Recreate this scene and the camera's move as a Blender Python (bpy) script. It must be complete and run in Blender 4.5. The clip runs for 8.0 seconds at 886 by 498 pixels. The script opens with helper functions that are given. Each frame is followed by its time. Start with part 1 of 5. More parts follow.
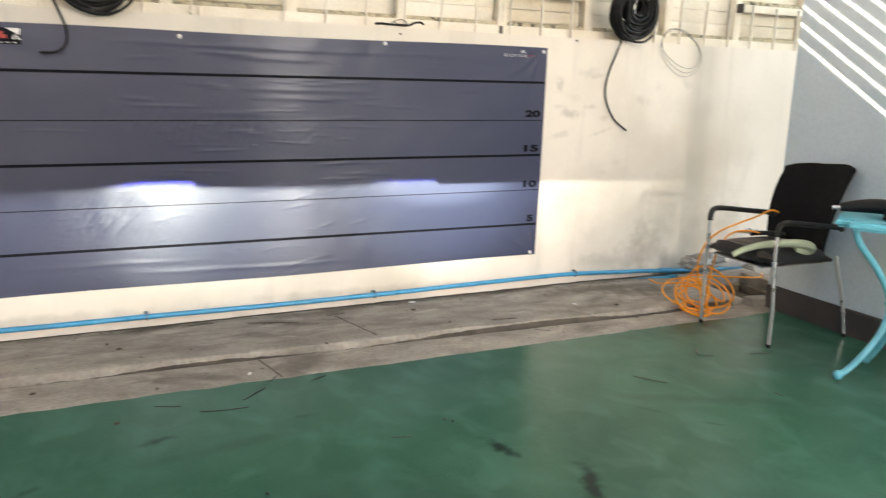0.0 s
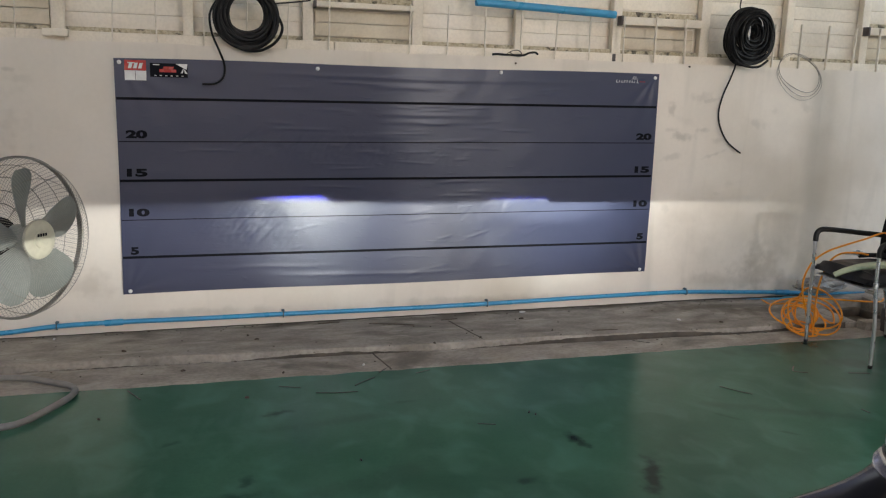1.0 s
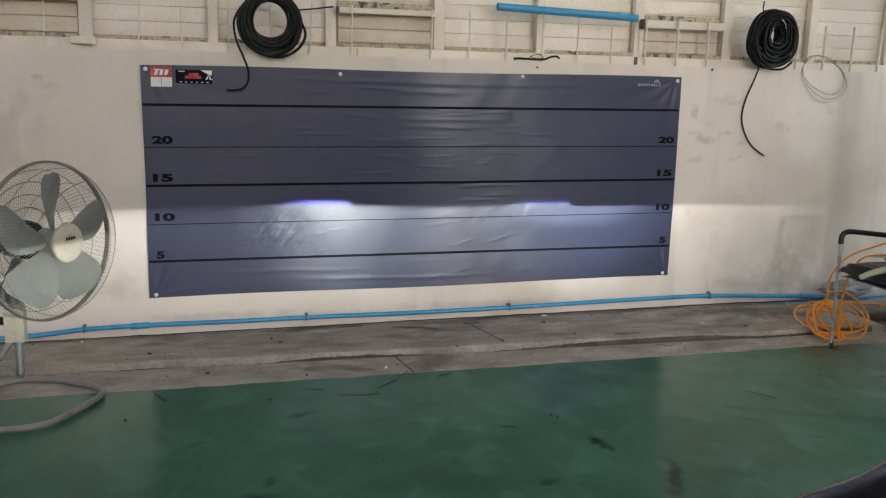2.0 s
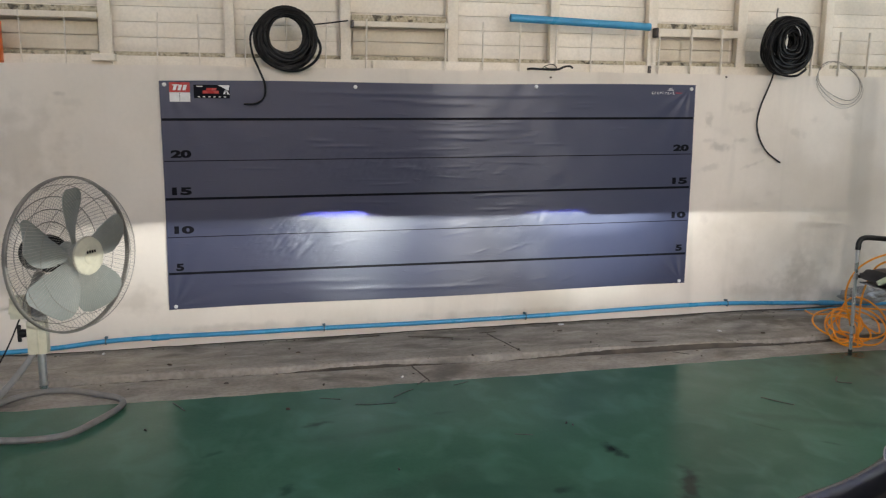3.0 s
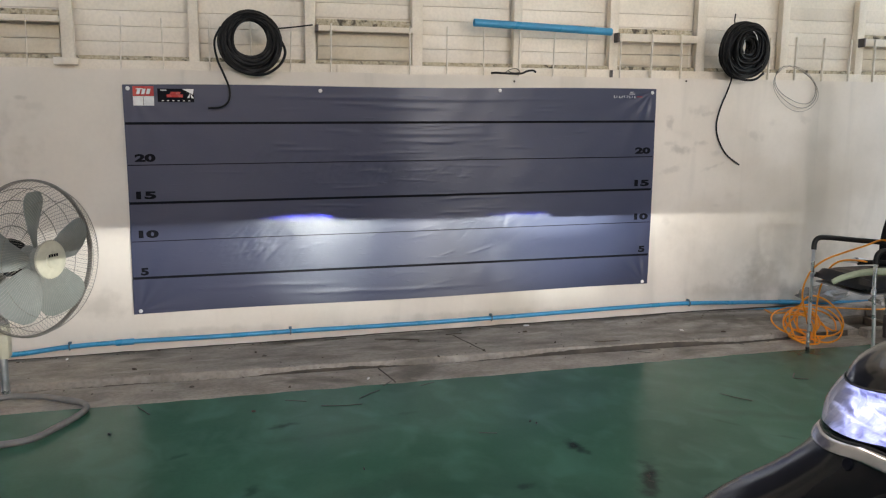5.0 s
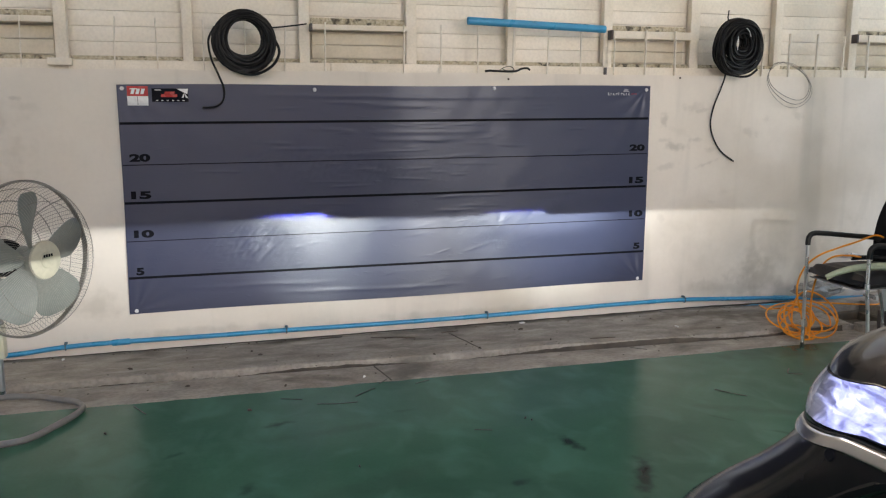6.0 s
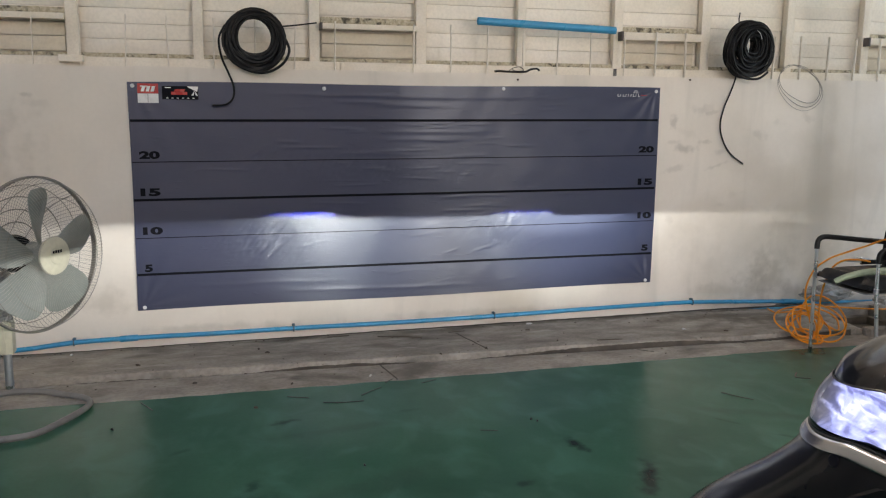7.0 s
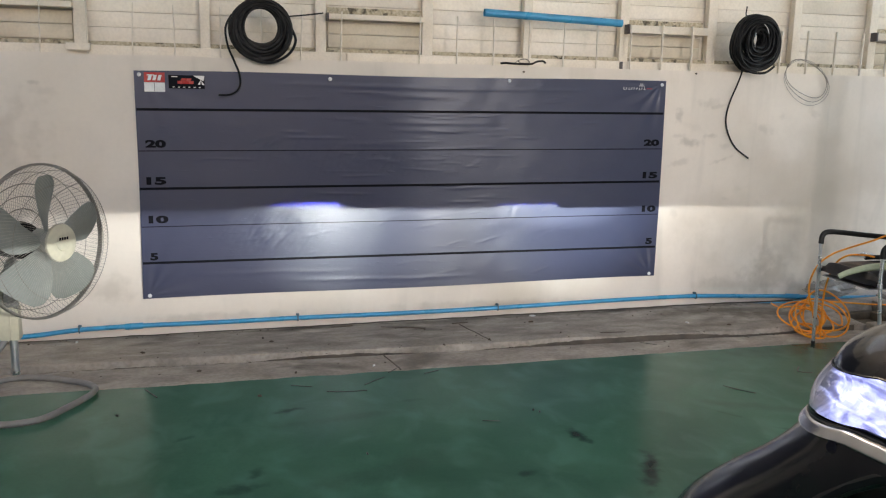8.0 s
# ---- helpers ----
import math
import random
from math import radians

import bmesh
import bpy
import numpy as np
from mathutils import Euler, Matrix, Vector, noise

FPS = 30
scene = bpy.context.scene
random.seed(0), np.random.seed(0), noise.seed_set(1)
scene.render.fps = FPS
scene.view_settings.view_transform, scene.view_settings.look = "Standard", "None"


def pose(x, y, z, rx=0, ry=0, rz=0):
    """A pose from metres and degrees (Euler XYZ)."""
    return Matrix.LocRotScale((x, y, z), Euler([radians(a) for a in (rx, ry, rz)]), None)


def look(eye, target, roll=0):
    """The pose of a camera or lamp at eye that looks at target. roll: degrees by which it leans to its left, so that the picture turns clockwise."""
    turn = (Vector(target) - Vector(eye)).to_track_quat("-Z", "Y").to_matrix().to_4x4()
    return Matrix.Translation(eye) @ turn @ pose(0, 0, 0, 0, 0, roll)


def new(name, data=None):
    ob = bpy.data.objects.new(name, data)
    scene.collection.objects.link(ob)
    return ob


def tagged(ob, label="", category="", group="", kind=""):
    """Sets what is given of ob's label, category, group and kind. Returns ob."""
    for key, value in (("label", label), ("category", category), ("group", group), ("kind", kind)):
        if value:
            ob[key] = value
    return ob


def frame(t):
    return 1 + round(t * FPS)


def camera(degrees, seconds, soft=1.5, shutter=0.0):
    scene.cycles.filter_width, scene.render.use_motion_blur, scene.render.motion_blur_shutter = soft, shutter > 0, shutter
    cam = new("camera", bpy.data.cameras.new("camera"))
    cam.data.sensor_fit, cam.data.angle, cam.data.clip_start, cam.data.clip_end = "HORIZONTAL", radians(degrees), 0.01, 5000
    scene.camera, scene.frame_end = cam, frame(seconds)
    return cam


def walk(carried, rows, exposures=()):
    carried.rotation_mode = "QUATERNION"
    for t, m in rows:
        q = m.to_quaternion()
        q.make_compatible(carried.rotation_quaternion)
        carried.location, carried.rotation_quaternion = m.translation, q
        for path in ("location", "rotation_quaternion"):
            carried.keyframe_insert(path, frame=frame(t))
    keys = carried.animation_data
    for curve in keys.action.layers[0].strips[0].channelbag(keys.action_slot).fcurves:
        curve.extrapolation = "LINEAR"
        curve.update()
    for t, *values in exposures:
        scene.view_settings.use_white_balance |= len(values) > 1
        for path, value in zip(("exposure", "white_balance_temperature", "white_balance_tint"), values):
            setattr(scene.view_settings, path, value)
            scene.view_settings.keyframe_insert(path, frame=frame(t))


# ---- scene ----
cam = camera(55.1, 8.0, soft=1.2, shutter=0.3)
PATH = [
    (0, (0.364, -4.146, 1.264), (1.226, -2.392, 0.841), 2.3),
    (0.2, (0.354, -4.279, 1.275), (1.086, -2.462, 0.872), 1.9),
    (0.5, (0.423, -4.443, 1.268), (1.004, -2.569, 0.883), 1.7),
    (1, (0.465, -4.572, 1.281), (0.985, -2.679, 0.902), 1.7),
    (1.5, (0.48, -4.597, 1.275), (0.978, -2.695, 0.905), 1.3),
    (1.7, (0.461, -4.589, 1.271), (0.953, -2.686, 0.901), 1.4),
    (2.8, (0.484, -4.617, 1.267), (0.884, -2.688, 0.924), 0.5),
    (3, (0.484, -4.626, 1.272), (0.906, -2.701, 0.93), 0.5),
    (3.5, (0.51, -4.63, 1.262), (0.998, -2.72, 0.924), 1.0),
    (4, (0.507, -4.632, 1.259), (1.019, -2.728, 0.925), 1.2),
    (4.5, (0.5, -4.656, 1.257), (0.995, -2.746, 0.93), 0.7),
    (4.7, (0.498, -4.663, 1.258), (0.99, -2.752, 0.931), 0.6),
    (5.8, (0.516, -4.679, 1.272), (1.006, -2.769, 0.936), 0.0),
    (6, (0.512, -4.681, 1.26), (1.007, -2.772, 0.928), 0.1),
    (6.5, (0.515, -4.674, 1.258), (1.005, -2.765, 0.923), 0.5),
    (7, (0.515, -4.683, 1.262), (0.991, -2.77, 0.929), 0.6),
    (7.5, (0.515, -4.69, 1.257), (0.982, -2.775, 0.917), 0.8),
    (8, (0.512, -4.695, 1.256), (0.978, -2.782, 0.906), 1.1),
]
walk(cam, [(t, look(eye, target, roll)) for t, eye, target, roll in PATH],
     exposures=[(0.0, 2.95, 8150, 13), (0.25, 2.63, 7850, 14), (0.5, 2.2, 7600, 15), (1.0, 1.97, 7550, 16), (2.8, 2.12, 7500, 16), (4.5, 2.17, 7500, 16), (5.8, 2.17, 7450, 16), (7.0, 2.05, 7450, 16), (7.5, 2.1, 7450, 16), (8.0, 2.25, 7450, 16)])

# ---- light ----
SUN = Vector((0.7, -1.0, -0.6)).normalized()
world = bpy.data.worlds.new("sky")
scene.world = world
world.use_nodes = True
wn = world.node_tree.nodes
sky = wn.new("ShaderNodeTexSky")
sky.sky_type, sky.sun_disc = "NISHITA", False
sky.sun_elevation = math.asin(-SUN.z)
sky.sun_rotation = math.atan2(-SUN.x, -SUN.y)
world.node_tree.links.new(sky.outputs[0], wn["Background"].inputs[0])
wn["Background"].inputs[1].default_value = 0.138
sun = new("sun", bpy.data.lights.new("sun", "SUN"))
sun.data.energy, sun.data.angle, sun.data.color = 3.0, radians(0.5), (1.0, 0.89, 0.74)
sun.matrix_world = look((0, 6, 8), Vector((0, 6, 8)) + SUN)


# added lamp in the unseen south gap, for the banner's upright sheen
gap_lamp = new("gateway_daylight", bpy.data.lights.new("gateway_daylight", "AREA"))
gap_lamp.data.shape, gap_lamp.data.size, gap_lamp.data.size_y, gap_lamp.data.energy, gap_lamp.data.color = "RECTANGLE", 0.9, 3.9, 46.0, (0.95, 0.96, 1.0)
gap_lamp.matrix_world = look((4.1, -9.46, 2.2), (4.1, 0, 2.2))

FLOOD_W, WIDE_W, SPOT_W, HOT_W, FRINGE_W = 8.0, 95.0, 165.0, 75.0, 230.0


# ---- materials ----
def surface(name, a, b, rough=0.6, scale=6.0, bump=0.15, fine=90.0, metal=0.0, spread=0.15, coat=0.0, grain_mix=0.08, stain_soft=0.2, stain=None, stain_at=0.62, stretch=(1, 1, 1), random_tint=0.0, spec=0.5, streak=None):
    """A node material: two colours mixed by broad noise, fine grain, uneven gloss, relief, and stains of a third colour."""
    m = bpy.data.materials.new(name)
    m.use_nodes = True
    n, l = m.node_tree.nodes, m.node_tree.links
    p = n["Principled BSDF"]
    tc = n.new("ShaderNodeTexCoord")
    mp = n.new("ShaderNodeMapping")
    mp.inputs["Scale"].default_value = stretch
    l.new(tc.outputs["Object"], mp.inputs[0])

    def noise_node(s, detail, dist=0.0):
        t = n.new("ShaderNodeTexNoise")
        t.inputs["Scale"].default_value, t.inputs["Detail"].default_value, t.inputs["Distortion"].default_value = s, detail, dist
        l.new(mp.outputs[0], t.inputs["Vector"])
        return t

    def ramp(src, lo, hi):
        r = n.new("ShaderNodeMapRange")
        r.inputs["From Min"].default_value, r.inputs["From Max"].default_value = lo, hi
        r.interpolation_type = "SMOOTHSTEP"
        l.new(src, r.inputs["Value"])
        return r

    def mix(fac, c0, c1):
        x = n.new("ShaderNodeMix")
        x.data_type = "RGBA"
        for sock, v in ((x.inputs[0], fac), (x.inputs[6], c0), (x.inputs[7], c1)):
            if isinstance(v, bpy.types.NodeSocket):
                l.new(v, sock)
            elif isinstance(v, tuple):
                sock.default_value = (*v, 1)
            else:
                sock.default_value = v
        return x.outputs[2]

    big, small = noise_node(scale, 3, 0.2), noise_node(fine, 4)
    col = mix(ramp(big.outputs[0], 0.2, 0.8).outputs[0], a, b)
    grain = ramp(small.outputs[0], 0.35, 0.7)
    col = mix(grain.outputs[0], col, mix(grain_mix, col, (0.02, 0.02, 0.02)))
    if stain:
        st = noise_node(scale * 0.45, 5, 0.6)
        r = ramp(st.outputs[0], stain_at, stain_at + stain_soft)
        col = mix(r.outputs[0], col, stain)
    if streak:
        scol, sstretch, sscale, lo, hi, most = streak
        m2 = n.new("ShaderNodeMapping")
        m2.inputs["Scale"].default_value = sstretch
        m2.inputs["Rotation"].default_value = (0.0, 0.0, 0.4)
        l.new(tc.outputs["Object"], m2.inputs[0])
        t2 = noise_node(sscale, 7, 0.6)
        l.new(m2.outputs[0], t2.inputs["Vector"])
        r = ramp(t2.outputs[0], lo, hi)
        r.inputs["To Max"].default_value = most
        col = mix(r.outputs[0], col, scol)
    if random_tint:
        info = n.new("ShaderNodeObjectInfo")
        r = ramp(info.outputs["Random"], 0, 1)
        r.inputs["To Min"].default_value, r.inputs["To Max"].default_value = 0, random_tint
        col = mix(r.outputs[0], col, (0.12, 0.11, 0.09))
    l.new(col, p.inputs["Base Color"])
    rr = ramp(big.outputs[0], 0.25, 0.75)
    rr.inputs["To Min"].default_value, rr.inputs["To Max"].default_value = max(0.02, rough - spread), min(1, rough + spread)
    l.new(rr.outputs[0], p.inputs["Roughness"])
    p.inputs["Metallic"].default_value = metal
    p.inputs["Coat Weight"].default_value = coat
    p.inputs["Specular IOR Level"].default_value = spec
    if bump:
        bp = n.new("ShaderNodeBump")
        bp.inputs["Strength"].default_value, bp.inputs["Distance"].default_value = bump, 0.004
        l.new(small.outputs[0], bp.inputs["Height"])
        l.new(bp.outputs[0], p.inputs["Normal"])
    return m


def clear(name, colour=(1, 1, 1), rough=0.02):
    m = bpy.data.materials.new(name)
    m.use_nodes = True
    p = m.node_tree.nodes["Principled BSDF"]
    p.inputs["Base Color"].default_value = (*colour, 1)
    p.inputs["Transmission Weight"].default_value, p.inputs["Roughness"].default_value, p.inputs["IOR"].default_value = 1.0, rough, 1.2
    return m


PLASTER = surface("plaster", (0.79, 0.72, 0.645), (0.69, 0.625, 0.55), 0.75, 1.7, 0.04, 38, spread=0.1, grain_mix=0.02, stain_soft=0.25, stain=(0.58, 0.52, 0.44), stain_at=0.57, streak=((0.52, 0.48, 0.42), (4.0, 1.0, 0.5), 1.6, 0.5, 0.8, 0.45))


def dirty(m, spots, colour, flat=False, fine=12.0):
    """Adds patches of dirt, and one of painted shade, to a material: (across, up or along, half width, half height,
    strength, turn), each broken up by noise.
    """
    n, l = m.node_tree.nodes, m.node_tree.links
    p = n["Principled BSDF"]
    col = p.inputs["Base Color"].links[0].from_socket
    tc = n.new("ShaderNodeTexCoord")
    no = n.new("ShaderNodeTexNoise")
    no.inputs["Scale"].default_value, no.inputs["Detail"].default_value = fine, 7
    l.new(tc.outputs["Object"], no.inputs["Vector"])
    for x, z, rx, rz, k, turn in spots:
        mp = n.new("ShaderNodeMapping")
        mp.vector_type = "TEXTURE"
        mp.inputs["Location"].default_value = (x, z, 0) if flat else (x, 0, z)
        mp.inputs["Rotation"].default_value = (0, 0, radians(turn)) if flat else (0, radians(turn), 0)
        mp.inputs["Scale"].default_value = (rx, rz, 1) if flat else (rx, 1, rz)
        l.new(tc.outputs["Object"], mp.inputs[0])
        ln = n.new("ShaderNodeVectorMath")
        ln.operation = "LENGTH"
        l.new(mp.outputs[0], ln.inputs[0])
        ad = n.new("ShaderNodeMath")
        ad.operation = "MULTIPLY_ADD"
        ad.inputs[1].default_value = -2.2
        l.new(no.outputs[0], ad.inputs[0])
        l.new(ln.outputs["Value"], ad.inputs[2])
        r = n.new("ShaderNodeMapRange")
        r.interpolation_type = "SMOOTHSTEP"
        r.inputs["From Min"].default_value, r.inputs["From Max"].default_value = 0.1, -1.0
        r.inputs["To Max"].default_value = k
        l.new(ad.outputs[0], r.inputs["Value"])
        mx = n.new("ShaderNodeMix")
        mx.data_type = "RGBA"
        mx.inputs[7].default_value = (*colour, 1)
        l.new(r.outputs[0], mx.inputs[0])
        l.new(col, mx.inputs[6])
        col = mx.outputs[2]
    l.new(col, p.inputs["Base Color"])


def creased(m, layers):
    """Fine creases as relief: (stretch, turn, scale, lowest noise, height) for each layer."""
    n, l = m.node_tree.nodes, m.node_tree.links
    p = n["Principled BSDF"]
    tc = n.new("ShaderNodeTexCoord")
    last = None
    for stretch, turn, scale, lo, height in layers:
        mp = n.new("ShaderNodeMapping")
        mp.inputs["Scale"].default_value, mp.inputs["Rotation"].default_value = stretch, (0, radians(turn), 0)
        l.new(tc.outputs["Object"], mp.inputs[0])
        no = n.new("ShaderNodeTexNoise")
        no.inputs["Scale"].default_value, no.inputs["Detail"].default_value = scale, 3
        l.new(mp.outputs[0], no.inputs["Vector"])
        r = n.new("ShaderNodeMapRange")
        r.interpolation_type = "SMOOTHSTEP"
        r.inputs["From Min"].default_value, r.inputs["From Max"].default_value = lo, lo + 0.16
        l.new(no.outputs[0], r.inputs["Value"])
        bp = n.new("ShaderNodeBump")
        bp.inputs["Strength"].default_value, bp.inputs["Distance"].default_value = 1.0, height
        l.new(r.outputs[0], bp.inputs["Height"])
        if last:
            l.new(last, bp.inputs["Normal"])
        last = bp.outputs[0]
    l.new(last, p.inputs["Normal"])


dirty(PLASTER, [(3.84, 0.17, 0.16, 0.12, 0.42, 0), (3.76, 0.28, 0.07, 0.14, 0.3, 0), (3.45, 0.5, 0.5, 0.2, 0.05, 0), (4.35, 0.2, 0.4, 0.3, 0.35, 0), (3.75, 0.85, 0.25, 0.12, 0.06, 0),
               (-0.16, 0.22, 0.14, 0.09, 0.3, 0), (-0.7, 1.0, 0.3, 0.3, 0.25, 0), (3.4, 0.12, 0.2, 0.05, 0.15, 0), (4.0, 1.1, 0.3, 0.12, 0.07, 0), (0.4, 0.05, 0.5, 0.03, 0.3, 0), (1.9, 0.06, 0.7, 0.03, 0.3, 0)], (0.31, 0.26, 0.2))
# broad tan patch: grime, plus weaker light by the partition painted into the colour
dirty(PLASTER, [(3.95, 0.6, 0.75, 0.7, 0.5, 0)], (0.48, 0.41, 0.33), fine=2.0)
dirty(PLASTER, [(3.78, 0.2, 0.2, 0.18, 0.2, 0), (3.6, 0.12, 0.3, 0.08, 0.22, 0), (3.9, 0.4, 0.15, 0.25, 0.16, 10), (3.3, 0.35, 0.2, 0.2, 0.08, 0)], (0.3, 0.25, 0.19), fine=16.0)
smudges = random.Random(5)
dirty(PLASTER, [(3.18, 1.02, 0.09, 0.03, 0.36, 5), (3.1, 1.18, 0.03, 0.06, 0.3, 10), (3.32, 1.06, 0.05, 0.02, 0.26, -8), (3.42, 1.0, 0.04, 0.02, 0.2, 0)]
      + [(smudges.uniform(3.1, 4.05), smudges.uniform(0.55, 1.3), smudges.uniform(0.03, 0.1), smudges.uniform(0.012, 0.03), smudges.uniform(0.08, 0.22), smudges.uniform(-20, 20)) for k in range(14)]
      + [(smudges.uniform(-1.3, -0.1), smudges.uniform(0.3, 1.3), smudges.uniform(0.03, 0.1), smudges.uniform(0.012, 0.03), smudges.uniform(0.1, 0.25), smudges.uniform(-20, 20)) for k in range(6)], (0.25, 0.22, 0.185), fine=24.0)
EPOXY = surface("green_epoxy", (0.034, 0.121, 0.078), (0.049, 0.147, 0.1), 0.23, 2.6, 0.03, 60, spread=0.03, stain_soft=0.4, stain=(0.022, 0.078, 0.052), stain_at=0.44, spec=0.11, streak=((0.06, 0.172, 0.125), (1.5, 1.2, 1.0), 3.6, 0.43, 0.74, 0.75))
dirty(EPOXY, [(1.752, -1.84, 0.095, 0.034, 1.0, -78), (1.887, -2.17, 0.2, 0.04, 1.0, 62), (0.68, -1.38, 0.08, 0.028, 0.75, 15), (1.45, -2.12, 0.05, 0.025, 0.7, 30), (0.5, -2.05, 0.09, 0.04, 0.6, 10), (0.55, -1.95, 0.05, 0.03, 0.6, 60),
              (2.45, -1.75, 0.06, 0.015, 0.5, -50), (2.6, -1.95, 0.07, 0.015, 0.4, -40), (0.3, -1.6, 0.05, 0.02, 0.4, 30), (1.2, -1.35, 0.08, 0.02, 0.3, 10)], (0.012, 0.03, 0.024), flat=True, fine=17.0)
dirty(EPOXY, [(3.35, -0.95, 0.5, 0.12, 0.55, 8), (3.0, -0.8, 0.35, 0.06, 0.4, 10), (3.45, -1.25, 0.25, 0.08, 0.4, -20), (2.75, -1.75, 0.5, 0.05, 0.35, -25), (0.9, -1.5, 0.3, 0.05, 0.3, 8), (1.0, -2.0, 0.35, 0.08, 0.3, 20)], (0.026, 0.052, 0.04), flat=True, fine=9.0)
CONCRETE = surface("concrete", (0.42, 0.383, 0.342), (0.262, 0.236, 0.208), 0.8, 5.0, 1.0, 60, grain_mix=0.25, stain_soft=0.22, stain=(0.115, 0.102, 0.09), stain_at=0.53, stretch=(0.8, 1.3, 1), streak=((0.54, 0.5, 0.455), (0.8, 1.7, 1.0), 7.0, 0.53, 0.75, 0.55))
grime = random.Random(12)
dirty(CONCRETE, [(-1.0 + 0.55 * k + grime.uniform(-0.15, 0.15), -0.05 + grime.uniform(-0.03, 0.02), grime.uniform(0.2, 0.4), grime.uniform(0.03, 0.06), grime.uniform(0.3, 0.65), 0) for k in range(10)]
      + [(grime.uniform(-0.8, 3.6), grime.uniform(-0.62, -0.2), grime.uniform(0.1, 0.3), grime.uniform(0.02, 0.05), grime.uniform(0.2, 0.45), grime.uniform(-8, 8)) for k in range(10)]
      + [(3.25, -0.2, 0.4, 0.1, 0.75, 0), (3.6, -0.35, 0.35, 0.12, 0.8, 0), (3.1, -0.55, 0.4, 0.06, 0.6, 5), (2.6, -0.06, 0.5, 0.05, 0.5, 0)], (0.11, 0.09, 0.07), flat=True, fine=14.0)
DARK_JOINT = surface("dirt_shade_joint", (0.05, 0.042, 0.036), (0.13, 0.11, 0.09), 0.9, 9, 0.8, 60)
BOARD = surface("cladding_paint", (0.88, 0.81, 0.71), (0.81, 0.735, 0.63), 0.5, 3, 0.12, 60, stain=(0.5, 0.45, 0.36), stain_at=0.66, random_tint=0.12)
STEEL_PAINT = surface("white_steel", (0.8, 0.735, 0.635), (0.72, 0.645, 0.535), 0.5, 7, 0.1, 80, stain=(0.42, 0.36, 0.28), stain_at=0.68)
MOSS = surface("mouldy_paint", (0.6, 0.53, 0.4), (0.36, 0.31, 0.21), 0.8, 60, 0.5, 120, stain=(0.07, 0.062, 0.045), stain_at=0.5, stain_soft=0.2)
GREYED = surface("weathered_board", (0.71, 0.635, 0.515), (0.62, 0.54, 0.42), 0.7, 5, 0.2, 60, stain=(0.4, 0.34, 0.25), stain_at=0.6)
ROD = surface("rod_paint", (0.78, 0.72, 0.63), (0.68, 0.62, 0.53), 0.45, 20, 0.1, 90)
GREYWALL = surface("pale_grey_paint", (0.62, 0.72, 0.81), (0.58, 0.68, 0.77), 0.55, 1.5, 0.08, 60)
SKIRT = surface("dark_skirting", (0.05, 0.042, 0.045), (0.08, 0.066, 0.068), 0.45, 5, 0.2, 60)
CEIL = surface("roof_sheet", (0.55, 0.53, 0.5), (0.48, 0.46, 0.43), 0.6, 3, 0.1, 40)
VINYL = surface("banner_vinyl", (0.049, 0.056, 0.101), (0.045, 0.053, 0.096), 0.33, 4, 0.0, 25, spread=0.005, grain_mix=0.0, spec=0.45)
creased(VINYL, [((1.2, 1, 9), 4, 3.0, 0.56, 0.0002), ((2.5, 1, 14), -28, 4.0, 0.6, 0.0002), ((2.5, 1, 14), 55, 4.0, 0.6, 0.00035), ((1, 1, 2.0), 8, 22.0, 0.6, 0.00018)])
def brushed(m, amount):
    """Gloss drawn out upright: level micro-creases spread a highlight up and down."""
    n, l = m.node_tree.nodes, m.node_tree.links
    p = n["Principled BSDF"]
    up = n.new("ShaderNodeCombineXYZ")
    up.inputs["Z"].default_value = 1.0
    l.new(up.outputs[0], p.inputs["Tangent"])
    p.inputs["Anisotropic"].default_value = amount


brushed(VINYL, 0.75)
INK = surface("black_ink", (0.004, 0.004, 0.008), (0.007, 0.007, 0.011), 0.6, 12, 0.0, 60, spec=0.1)
RED = surface("red_print", (0.5, 0.03, 0.03), (0.42, 0.025, 0.03), 0.35, 10, 0.02, 60)
WHITE = surface("white_print", (0.75, 0.75, 0.76), (0.68, 0.68, 0.69), 0.35, 10, 0.02, 60)
LEG_STEEL = surface("bright_steel", (0.6, 0.605, 0.62), (0.52, 0.525, 0.54), 0.28, 6, 0.0, 60, metal=0.75, spread=0.04, grain_mix=0.0)
CHROME = surface("chrome", (0.55, 0.55, 0.56), (0.47, 0.47, 0.48), 0.2, 12, 0.02, 60, metal=1.0, spread=0.04)
ZINC = surface("zinc_steel", (0.6, 0.62, 0.65), (0.5, 0.52, 0.55), 0.35, 14, 0.05, 60, metal=0.9)
RUBBER = surface("black_rubber", (0.005, 0.005, 0.006), (0.009, 0.009, 0.01), 0.55, 25, 0.15, 120, spec=0.28)
BLUE_PVC = surface("blue_pvc", (0.03, 0.33, 0.58), (0.025, 0.27, 0.5), 0.35, 9, 0.05, 60, stain=(0.12, 0.22, 0.28), stain_at=0.68)
CLIP = surface("dull_blue_clip", (0.06, 0.13, 0.18), (0.09, 0.12, 0.14), 0.6, 40, 0.2, 90)
ORANGE = surface("orange_hose", (0.95, 0.36, 0.03), (0.88, 0.29, 0.02), 0.35, 14, 0.03, 60)
TURQUOISE = surface("turquoise_paint", (0.12, 0.5, 0.62), (0.1, 0.42, 0.54), 0.4, 9, 0.1, 60)
MESH_BLACK = surface("black_fabric", (0.005, 0.005, 0.006), (0.009, 0.009, 0.01), 0.8, 30, 0.4, 260, spec=0.15)
